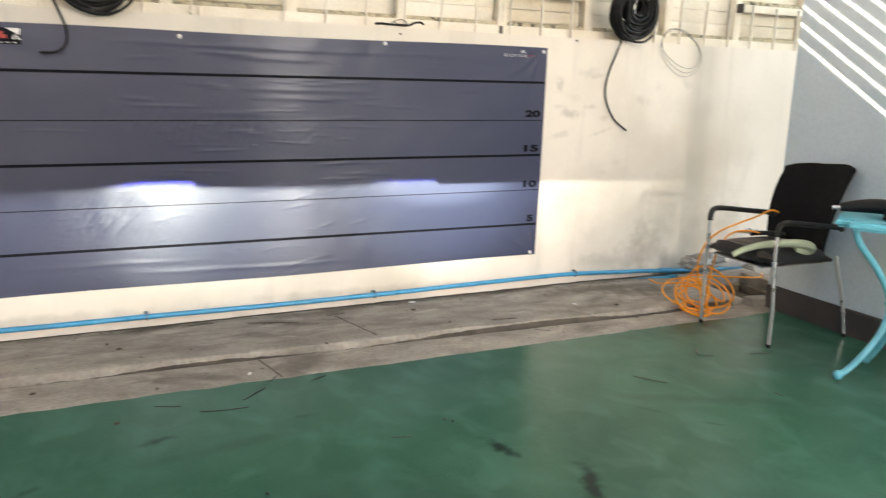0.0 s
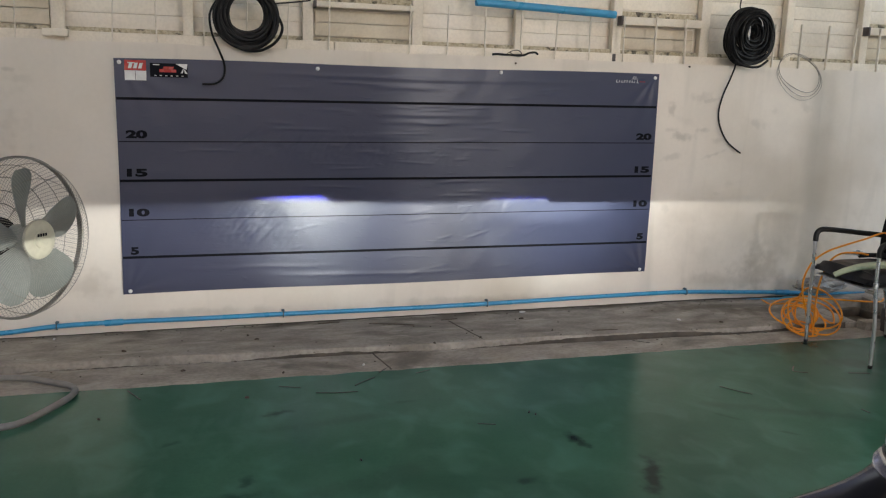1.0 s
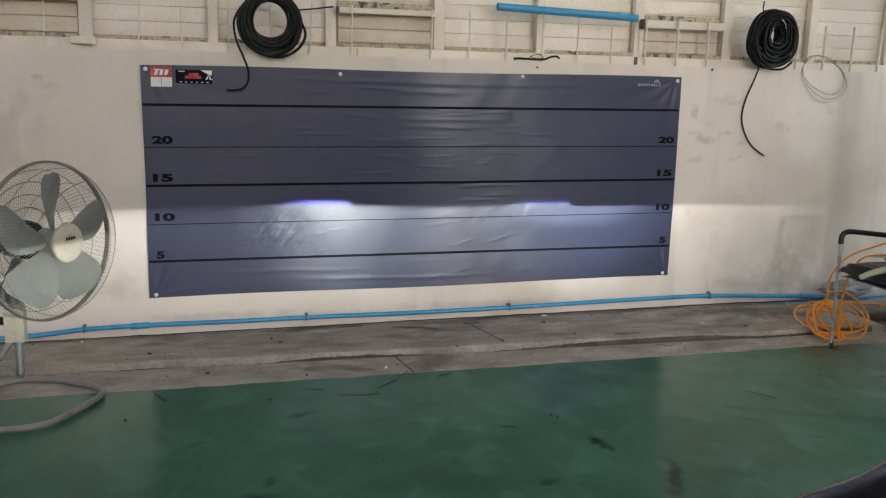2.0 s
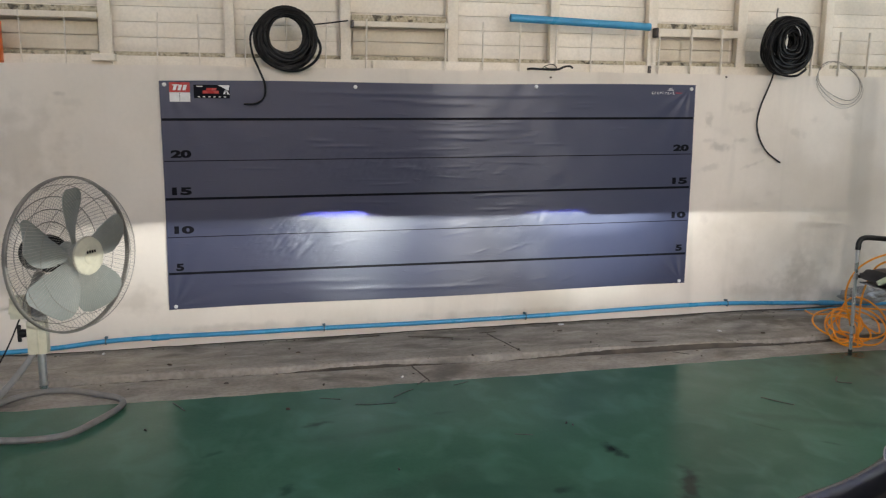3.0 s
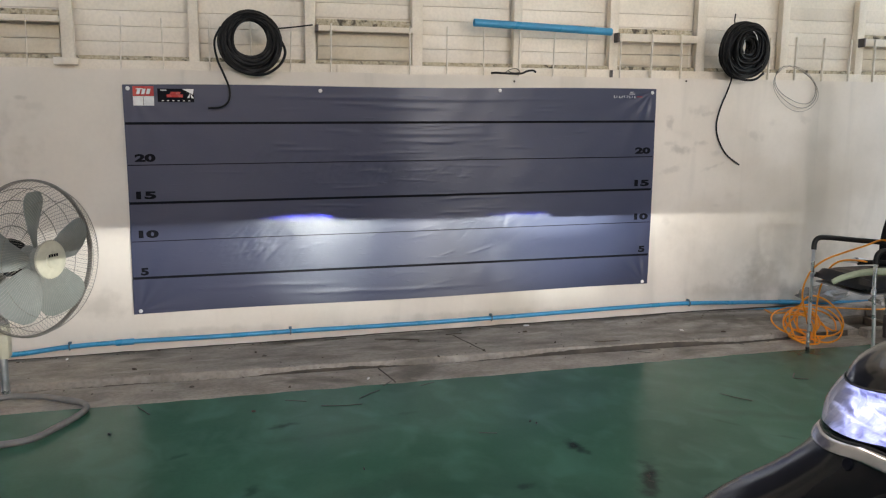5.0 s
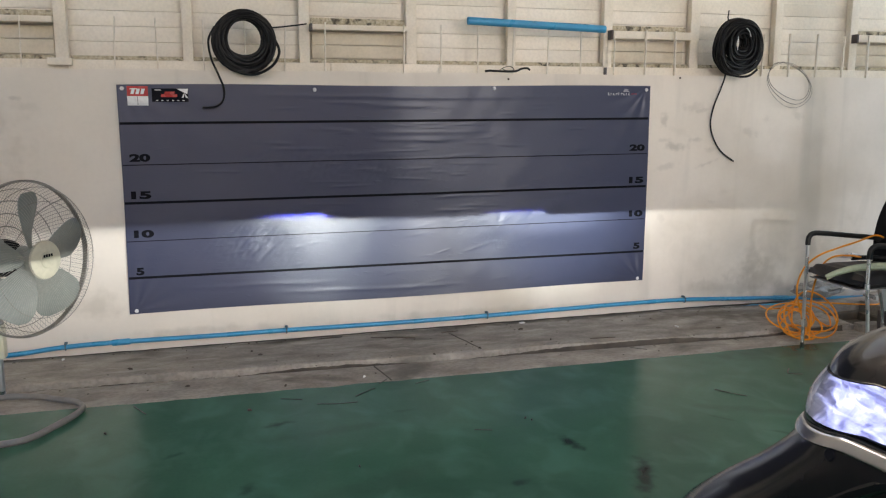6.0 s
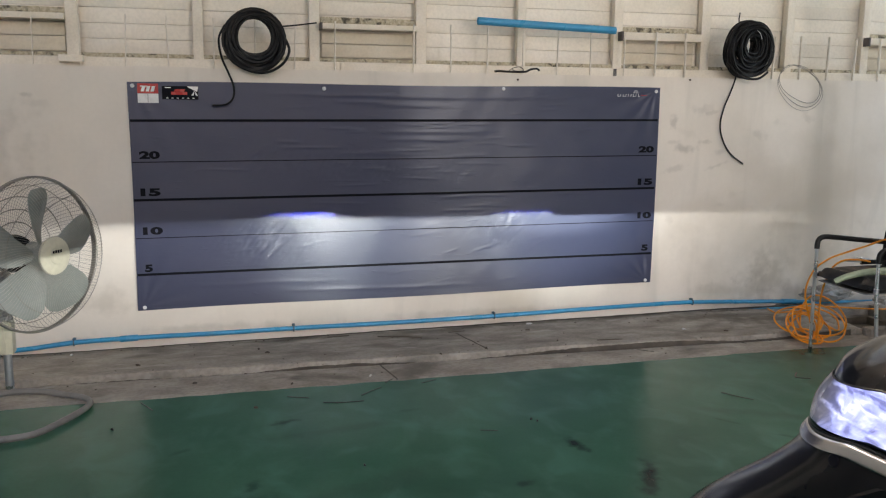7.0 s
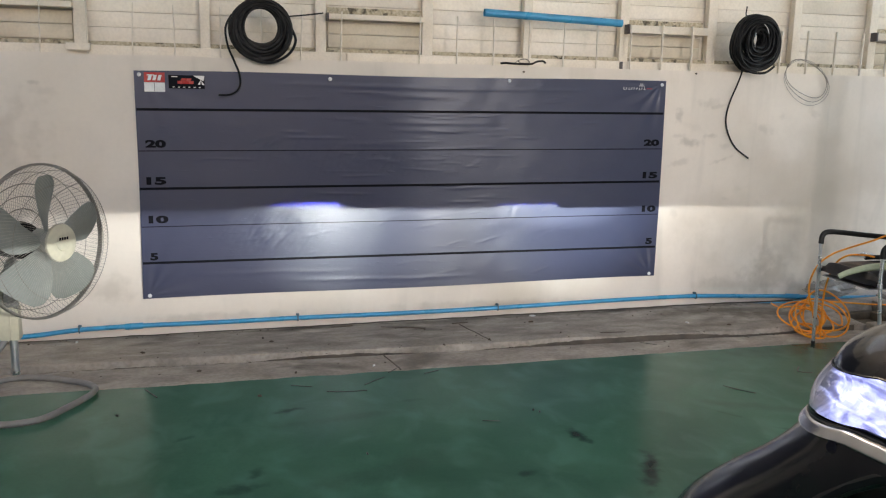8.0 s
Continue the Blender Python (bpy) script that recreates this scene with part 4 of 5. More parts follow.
    for k in range(4):
        x0 = -0.024 + 0.012 * k
        q = m @ Matrix.Rotation(roll - math.pi / 2, 4, "Z")
        mk.faces.new([mk.verts.new(q @ Vector(p)) for p in ((x0, 0.012, 0.1075), (x0 + 0.009, 0.012, 0.1075), (x0 + 0.01, 0.023, 0.1075), (x0 + 0.001, 0.023, 0.1075))])
    part("mark", mk, INK, t, "dark printed bars")
    mo = lathe(bmesh.new(), [(0.0, -0.23), (0.05, -0.225), (0.07, -0.2), (0.076, -0.12), (0.07, -0.09), (0.0, -0.09)], m, 28)
    part("motor", mo, RUBBER, t, "black motor housing")
    return t


fan = stand_fan((-0.396, -1.02, 0.0), 55.0)

# ---- visitor chair ----
chair = thing("visitor_chair", "black mesh-backed visitor chair with chrome legs and black arms", "chair")
YL, YR = -0.905, -1.343
for nm, y, xf, xr in (("arm", YL, 3.478, 3.99), ("arm", YR, 3.5, 4.018)):
    xt = 3.468 if y == YL else 3.472
    part("leg", tube(bmesh.new(), smooth_path([(xf, y, 0.012), (xf - 0.004, y, 0.2), (xt + 0.002, y, 0.42), (xt, y, 0.575)], 5), 0.0093, 12), LEG_STEEL, chair, "chrome front leg")
    part("foot", lathe(bmesh.new(), [(0, 0), (0.009, 0), (0.011, 0.01), (0.0105, 0.018)], Matrix.Translation((xf, y, 0)), 14), RUBBER, chair)
    sgn = 1 if y == YL else -1
    part("leg", tube(bmesh.new(), smooth_path([(xr, y - 0.0, 0.012), (xr - 0.03, y - sgn * 0.01, 0.18), (xr - 0.09, y - sgn * 0.02, 0.36), (xr - 0.1, y - sgn * 0.025, 0.42)], 5), 0.0093, 12), LEG_STEEL, chair, "chrome back leg")
    part("foot", lathe(bmesh.new(), [(0, 0), (0.009, 0), (0.011, 0.01), (0.0105, 0.018)], Matrix.Translation((xr, y, 0)), 14), RUBBER, chair)
    arm = tube(bmesh.new(), smooth_path([(xt, y, 0.545), (xt + 0.004, y, 0.585), (xt + 0.03, y, 0.605), (xt + 0.1, y, 0.603), (xt + 0.26, y, 0.585), (xt + 0.4, y, 0.57), (xt + 0.44, y - sgn * 0.012, 0.556)], 6), 0.0135, 12)
    part("arm", arm, CAR_TRIM, chair, "black plastic arm")
    part("collar", lathe(bmesh.new(), [(0.0095, -0.012), (0.0125, -0.012), (0.0125, 0.012), (0.0095, 0.012)], Matrix.Translation((xt + 0.002, y, 0.41)), 14), ZINC, chair)
    part("side_rail", tube(bmesh.new(), [(xt, y, 0.408), (3.6, y - sgn * 0.04, 0.402), (3.9, y - sgn * 0.04, 0.398)], 0.009, 10), CAR_TRIM, chair)
seat = bmesh.new()
def seat_at(top):
    def f(u, v):
        x, y = 3.455 + 0.435 * u, -1.315 + 0.39 * v
        e = math.sqrt(max(0.0, (1 - abs(2 * u - 1) ** 3.5) * (1 - abs(2 * v - 1) ** 3.5)))
        dip = 0.02 * math.sin(math.pi * v) * math.sin(math.pi * u)
        xx = 3.67 + (x - 3.67) * (1 - 0.09 * abs(2 * v - 1) ** 3)
        return Vector((xx, y, (0.418 + 0.06 * e - dip * 0.8 + (0.012 if u < 0.1 else 0.0)) if top else 0.405 - 0.012 * e))
    return f
sheet(seat, 18, 16, seat_at(True))
sheet(seat, 18, 16, seat_at(False))
bmesh.ops.remove_doubles(seat, verts=seat.verts, dist=0.0005)
bmesh.ops.bridge_loops(seat, edges=[e for e in seat.edges if e.is_boundary])
part("seat", seat, PVC_SEAT, chair, "padded black seat")
sh = bmesh.new()
sheet(sh, 10, 10, lambda u, v: Vector((3.46 + 0.4 * u, -1.29 + 0.34 * v, 0.388 - 0.03 * math.sin(math.pi * u) * math.sin(math.pi * v))))
thicken(sh, 0.006)
part("seat_shell", sh, TUBE_GREY, chair, "grey underside of the seat")
bk = bmesh.new()
def back_at(u, v):
    """u across, v up; slightly flared and bowed."""
    wide = (0.2 + 0.028 * v ** 2 - 0.02 * (1 - v) ** 2) * (1.0 + 0.1 * math.sin(math.pi * v) - 0.03 if u < 0.5 else 0.88)
    corner = 1 - 0.05 * (abs(2 * u - 1) ** 8) * max(0.0, (v - 0.6) / 0.4) ** 2
    y = -1.085 + (2 * u - 1) * -wide
    z = 0.385 + 0.465 * v * corner + 0.02 * v * (2 * u - 1)
    x = 3.885 + 0.11 * v ** 1.4 + 0.035 * (1 - (2 * u - 1) ** 2) + 0.03 * math.sin(v * math.pi) * -0.6
    return Vector((x, y, z))
sheet(bk, 18, 18, back_at)
thicken(bk, 0.022)
bmesh.ops.bevel(bk, geom=[e for e in bk.edges if e.calc_face_angle(0) > 1.0], offset=0.006, segments=2, affect="EDGES")
part("backrest", bk, MESH_BLACK, chair, "black mesh backrest")

# things on the chair
foam = thing("foam_strip", "bent pale green foam strip lying across the chair seat", "foam strip", at=(3.475, -1.15, 0.457))
fp = smooth_path([(-0.095, -0.02, -0.03), (-0.05, -0.045, -0.002), (0.03, -0.08, 0.024), (0.12, -0.12, 0.034), (0.2, -0.15, 0.034), (0.25, -0.165, 0.022), (0.258, -0.15, 0.004), (0.2, -0.12, 0.002)], 6)
part("strip", tube(bmesh.new(), fp, 0.022, 10, squash=0.85, taper=lambda q: 0.7 + 0.75 * q), PALE_GREEN, foam)
gun = thing("air_gun", "black and chrome air blow gun lying on the seat", "air gun", at=(3.72, -0.98, 0.462))
gb = tube(bmesh.new(), smooth_path([(-0.02, 0.02, 0.012), (0.05, 0, 0.016), (0.12, -0.02, 0.014), (0.16, -0.04, 0.01)], 5), 0.012, 10)
part("body", gb, RUBBER, gun)
part("nozzle", tube(bmesh.new(), [(-0.09, 0.04, 0.018), (-0.06, 0.03, 0.018), (-0.02, 0.02, 0.014)], 0.0045, 10), ZINC, gun)
part("lever", tube(bmesh.new(), smooth_path([(-0.05, 0.03, 0.03), (-0.03, 0.03, 0.036), (0.02, 0.01, 0.03)], 4), 0.004, 8), ZINC, gun)

# ---- orange air hose: up on the chair, down, and a loose tangle on the apron ----
hose = thing("air_hose", "orange air hose heaped on the apron and trailing over the chair", "hose")
tp = []
for i in range(8 * 16):
    a, k = 2 * math.pi * i / 16, i / 16
    r = 0.1 + 0.045 * math.sin(k * 2.3 + 0.4) + 0.02 * math.sin(k * 5.3)
    yaw, lean = radians(-42 + 40 * math.sin(k * 1.3)), radians(36 + 34 * math.sin(k * 0.83 + 2))
    side = Vector((math.cos(yaw), math.sin(yaw), 0))
    rise = Vector((-side.y * math.sin(lean), side.x * math.sin(lean), math.cos(lean)))
    q = Vector((3.594 + 0.05 * math.sin(k * 2.2 + 1), -0.74 + 0.04 * math.cos(k * 1.4), r * math.cos(lean) + 0.012)) + r * (math.cos(a) * side * (1.05 + 0.3 * math.sin(k * 3.1)) + math.sin(a) * rise * (1 - 0.18 * math.sin(k * 2.7)))
    tp.append(Vector((q.x, q.y, max(0.012, q.z))))
lead_in = [(3.69, -0.22, 0.05), (3.66, -0.34, 0.055), (3.61, -0.5, 0.1), (3.66, -0.62, 0.12)]
out = [(3.5, -0.86, 0.14), (3.44, -0.88, 0.3), (3.46, -0.9, 0.42), (3.52, -0.93, 0.49), (3.62, -0.95, 0.53), (3.74, -0.95, 0.56), (3.86, -0.93, 0.585), (3.92, -0.93, 0.57)]
part("tangle", tube(bmesh.new(), smooth_path(lead_in + tp, 3), 0.005, 8), ORANGE, hose)
part("rise", tube(bmesh.new(), smooth_path([tp[-1]] + out, 7), 0.005, 8), ORANGE, hose)
part("rise", tube(bmesh.new(), smooth_path([tp[-20], (3.55, -0.86, 0.2), (3.53, -0.9, 0.33), (3.55, -0.93, 0.44), (3.6, -0.95, 0.485), (3.68, -0.97, 0.49), (3.74, -0.98, 0.48)], 7), 0.005, 8), ORANGE, hose)
part("spill", tube(bmesh.new(), smooth_path([(4.0, -0.35, 0.08), (4.15, -0.48, 0.09), (4.3, -0.5, 0.085), (4.4, -0.42, 0.08)], 6), 0.005, 8), ORANGE, hose)

# ---- turquoise garden table ----
table = thing("garden_table", "turquoise painted metal garden table with curved legs", "table", at=(3.744, -1.837, 0), turn=-55.0)
top = boxed(-0.31, 0.31, -0.24, 0.16, 0.66, 0.697)
bmesh.ops.bevel(top, geom=[e for e in top.edges if abs(e.verts[0].co.z - e.verts[1].co.z) > 0.01], offset=0.06, segments=8, affect="EDGES")
bmesh.ops.bevel(top, geom=[e for e in top.edges if abs(e.verts[0].co.z - e.verts[1].co.z) < 0.001 and len(e.link_faces) == 2 and e.calc_face_angle(0) > 1.0], offset=0.012, segments=3, affect="EDGES")
part("tabletop", top, TURQUOISE, table, "turquoise tabletop with a deep rounded rim")
for tx, ty, fx, fy in ((-0.23, -0.18, -0.215, -0.2), (0.25, -0.16, 0.25, -0.17), (-0.03, 0.12, -0.125, 0.12)):
    lp = [(1.0, 0.665), (0.9, 0.6), (0.6, 0.5), (0.36, 0.4), (0.27, 0.32), (0.33, 0.23), (0.55, 0.13), (0.82, 0.05), (1.0, 0.018)]
    part("leg", tube(bmesh.new(), smooth_path([((tx if z > 0.3 else fx) * r, (ty if z > 0.3 else fy) * r, z) for r, z in lp], 6), 0.0142, 12), TURQUOISE, table)
    fb = bmesh.new()
    bmesh.ops.create_uvsphere(fb, u_segments=14, v_segments=10, radius=0.022, matrix=Matrix.Translation((fx * 1.005, fy * 1.005, 0.021)))
    part("foot", fb, TURQUOISE, table)
part("tie_ring", tube(bmesh.new(), [(0.078 * math.cos(a), 0.062 * math.sin(a), 0.32) for a in [2 * math.pi * i / 24 for i in range(24)]], 0.008, 8, closed=True), TURQUOISE, table)
tool = thing("power_tool", "black and grey power tool lying on the table", "tool", at=(3.6, -1.72, 0.702), turn=-55.0)
tbm = tube(bmesh.new(), smooth_path([(-0.13, 0.0, 0.026), (-0.06, 0.02, 0.036), (0.03, 0.03, 0.042), (0.16, 0.0, 0.036), (0.3, -0.04, 0.03)], 6), 0.03, 14, taper=lambda q: 0.55 + 0.55 * math.sin(q * 3))
part("body", tbm, RUBBER, tool)
part("collar", tube(bmesh.new(), [(-0.16, -0.006, 0.022), (-0.12, 0.002, 0.026)], 0.009, 12), ZINC, tool, "dull metal collar")
part("grip", tube(bmesh.new(), smooth_path([(0.05, 0.02, 0.036), (0.1, -0.06, 0.028), (0.12, -0.13, 0.022)], 5), 0.02, 12), CAR_TRIM, tool)
cloth = thing("black_cloth", "crumpled black cloth lying on the table", "cloth", at=(3.82, -1.86, 0.701), turn=-55.0)
ct = bmesh.new()
sheet(ct, 26, 20, lambda u, v: Vector((-0.2 + 0.4 * u, -0.17 + 0.3 * v, 0.006 + 0.05 * (math.sin(math.pi * u) * math.sin(math.pi * v)) ** 0.5 * (0.75 + 0.6 * noise.noise((u * 5, v * 4, 2))))))
thicken(ct, 0.004)
part("fabric", ct, MESH_BLACK, cloth)

# ---- parked car with lit headlights ----
YF = [(0.24, -0.15), (0.4, -0.05), (0.55, -0.02), (0.65, -0.035), (0.71, -0.075), (0.74, -0.105), (0.78, -0.152), (0.82, -0.203), (0.86, -0.245), (0.885, -0.262), (0.905, -0.27), (0.958, -0.287), (0.985, -0.3), (1.012, -0.333), (1.04, -0.384), (1.07, -0.45), (1.09, -0.54), (1.12, -0.7), (1.15, -0.98), (1.16, -1.2)]
XS = [(0.24, 0.81), (0.4, 0.86), (0.6, 0.878), (0.8, 0.858), (0.9, 0.844), (1.012, 0.825), (1.04, 0.81), (1.07, 0.785), (1.09, 0.74), (1.12, 0.65), (1.15, 0.5), (1.16, 0.3)]
RC = 0.2
LONG = 4.55
ARCHES = (-0.86, -3.55)


def arch_top(y, yc):
    """Height of a wheel arch's edge at y, or None outside it."""
    q = abs((y - yc) / 0.52)
    return 0.4 + 0.55 * (1 - q ** 3) ** (1 / 3) if q < 1 else None


def outline(s, z, out=0.0):
    """A point of the body's plan outline at height z: s = 0 front centre, 1 the front-left corner's end, up to 2 the tail on the left side."""
    yf, xs = eased(YF, z) + out, eased(XS, z) + out
    # the lamp line is low at the front and climbs along the side
    q = min(1.0, max(0.0, (0.74 - s) / 0.2))
    fall = 0.13 * q * q * (3 - 2 * q) * lerp([(0.5, 0.0), (0.84, 1.0), (0.97, 1.0), (1.16, 0.0)], z)
    z += 0.026 * min(1.0, max(0.0, (s - 0.72) / 0.3)) ** 1.6 * lerp([(0.75, 0.0), (0.84, 1.0), (0.97, 1.0), (1.05, 0.0)], z) - fall
    rc = min(RC, xs * 0.7)
    if s <= 0.5:
        q = s / 0.5
        x = -(xs - rc) * q
        return Vector((x, yf - 0.05 * (x / xs) ** 2, z))
    if s <= 1.0:
        a = (s - 0.5) / 0.5 * math.pi / 2
        return Vector((-(xs - rc) - rc * math.sin(a), yf - 0.05 * ((xs - rc) / xs) ** 2 * (1 - (s - 0.5) * 2) - rc + rc * math.cos(a) - 0.03 * math.sin(2 * a) * 0, z))
    q = s - 1.0
    return Vector((-xs + 0.04 * q ** 4, yf - rc - (LONG - 0.9) * q, z))


def mirrored(bm):
    g = bmesh.ops.duplicate(bm, geom=bm.verts[:] + bm.edges[:] + bm.faces[:])
    for v in g["geom"]:
        if isinstance(v, bmesh.types.BMVert):
            v.co.x = -v.co.x
    return bm


S_ALL = [0.5 * i / 10 for i in range(10)] + [0.5 + 0.5 * i / 14 for i in range(14)] + [1.0 + 0.0075 * i for i in range(40)] + [1.3 + 0.03 * i for i in range(13)] + [1.69 + 0.0075 * i for i in range(40)] + [2.0]
Z_ALL = [0.24, 0.3, 0.35, 0.4, 0.45, 0.5, 0.55, 0.6, 0.65, 0.69, 0.72, 0.75, 0.78, 0.8, 0.82, 0.84, 0.86, 0.875, 0.89, 0.9, 0.93, 0.958, 0.967, 0.976, 0.985, 0.994, 1.003, 1.012, 1.019, 1.025, 1.033, 1.04, 1.047, 1.055, 1.063, 1.07, 1.075, 1.08, 1.085, 1.09, 1.097, 1.105, 1.112, 1.12, 1.127, 1.135, 1.143, 1.15, 1.16]
S_LAMP = (0.3, 1.03)
Z_LAMP = (0.9, 0.958)
body = bmesh.new()
grid = [[body.verts.new(outline(q, z)) for z in Z_ALL] for q in S_ALL]
for i in range(len(S_ALL) - 1):
    for j in range(len(Z_ALL) - 1):
        sm, zm = (S_ALL[i] + S_ALL[i + 1]) / 2, (Z_ALL[j] + Z_ALL[j + 1]) / 2
        if S_LAMP[0] < sm < S_LAMP[1] and Z_LAMP[0] < zm < Z_LAMP[1]:
            continue
        p = (grid[i][j].co + grid[i + 1][j + 1].co) / 2
        if sm > 0.9 and any((arch_top(p.y, yc) or 0) > p.z for yc in ARCHES):
            continue
        body.faces.new((grid[i][j], grid[i + 1][j], grid[i + 1][j + 1], grid[i][j + 1]))
bmesh.ops.delete(body, geom=[v for v in body.verts if not v.link_faces], context="VERTS")
# draw the ragged edge of each arch onto its curve
for v in [v for v in body.verts if any(e.is_boundary for e in v.link_edges) and v.co.x < -0.76 and 0.26 < v.co.z < 0.97]:
    for yc in ARCHES:
        if abs(v.co.y - yc) < 0.6 and not (0.895 < v.co.z < 0.995 and v.co.y > -0.62) and v.co.z < 0.985:
            dy, dz = (v.co.y - yc) / 0.52, (v.co.z - 0.4) / 0.55
            if dz > 0.02:
                k = (abs(dy) ** 3 + dz ** 3) ** (-1 / 3)
                if 0.7 < k < 1.4:
                    v.co.y, v.co.z = yc + dy * k * 0.52, 0.4 + dz * k * 0.55
mirrored(body)
bmesh.ops.remove_doubles(body, verts=body.verts, dist=0.0005)

car = thing("car", "black car with its low beams lit, parked facing the banner", "car", at=(1.943, -3.45, 0), turn=4.0)
part("body", body, CAR_BLACK, car, "glossy black bodywork")
# tail, floor and hood inside, so that the shell is closed
part("tail", boxed(-0.8, 0.8, -LONG - 0.1, -LONG + 0.3, 0.3, 1.12, bevel=0.06), CAR_BLACK, car)
part("underbody", boxed(-0.5, 0.5, -LONG + 0.1, -0.45, 0.24, 0.8, bevel=0.02), CAR_TRIM, car, "dark underside and engine bay")
part("deck", boxed(-0.76, 0.76, -LONG + 0.1, -1.3, 1.06, 1.12, bevel=0.02), CAR_BLACK, car)


def skin(s0, s1, z0, z1, out0, out1, ns=24, nz=4, thick=0.0):
    pb = bmesh.new()
    sheet(pb, ns, nz, lambda u, v: outline(s0 + (s1 - s0) * u, z0 + (z1 - z0) * v, out0 + (out1 - out0) * math.sin(v * math.pi)))
    if thick:
        thicken(pb, thick)
    return pb


def flipped(bm):
    for v in bm.verts:
        v.co.x = -v.co.x
    return bm


def lit_reflector():
    """A lamp's shining reflector: bright mottled facets, bluish white."""
    m = bpy.data.materials.new("lit_reflector")
    m.use_nodes = True
    n, l = m.node_tree.nodes, m.node_tree.links
    p = n["Principled BSDF"]
    tc = n.new("ShaderNodeTexCoord")
    mp = n.new("ShaderNodeMapping")
    l.new(tc.outputs["Object"], mp.inputs[0])
    no = n.new("ShaderNodeTexNoise")
    no.inputs["Scale"].default_value, no.inputs["Detail"].default_value, no.inputs["Distortion"].default_value = 24, 6, 1.0
    l.new(mp.outputs[0], no.inputs["Vector"])
    mp.inputs["Scale"].default_value = (0.8, 0.8, 3.2)
    r = n.new("ShaderNodeValToRGB")
    r.color_ramp.elements[0].position, r.color_ramp.elements[0].color = 0.42, (0.07, 0.085, 0.26, 1)
    r.color_ramp.elements[1].position, r.color_ramp.elements[1].color = 0.72, (0.9, 0.96, 1.0, 1)
    e = r.color_ramp.elements.new(0.57)
    e.color = (0.28, 0.35, 0.78, 1)
    l.new(no.outputs[0], r.inputs[0])
    l.new(r.outputs[0], p.inputs["Emission Color"])
    xyz = n.new("ShaderNodeSeparateXYZ")
    l.new(tc.outputs["Object"], xyz.inputs[0])
    fade = n.new("ShaderNodeMapRange")
    fade.inputs["From Min"].default_value, fade.inputs["From Max"].default_value, fade.inputs["To Min"].default_value, fade.inputs["To Max"].default_value = -0.37, -0.425, -1.15, 0.2
    l.new(xyz.outputs["Y"], fade.inputs["Value"])
    add = n.new("ShaderNodeMath")
    add.operation, add.use_clamp = "MULTIPLY_ADD", True
    add.inputs[1].default_value = 1.8
    l.new(no.outputs[0], add.inputs[0])
    l.new(fade.outputs[0], add.inputs[2])
    gain = n.new("ShaderNodeMath")
    gain.operation = "MULTIPLY"
    gain.inputs[1].default_value = 0.5
    l.new(add.outputs[0], gain.inputs[0])
    l.new(gain.outputs[0], p.inputs["Emission Strength"])
    p.inputs["Base Color"].default_value = (0.45, 0.45, 0.53, 1)
    p.inputs["Roughness"].default_value = 0.2
    return m


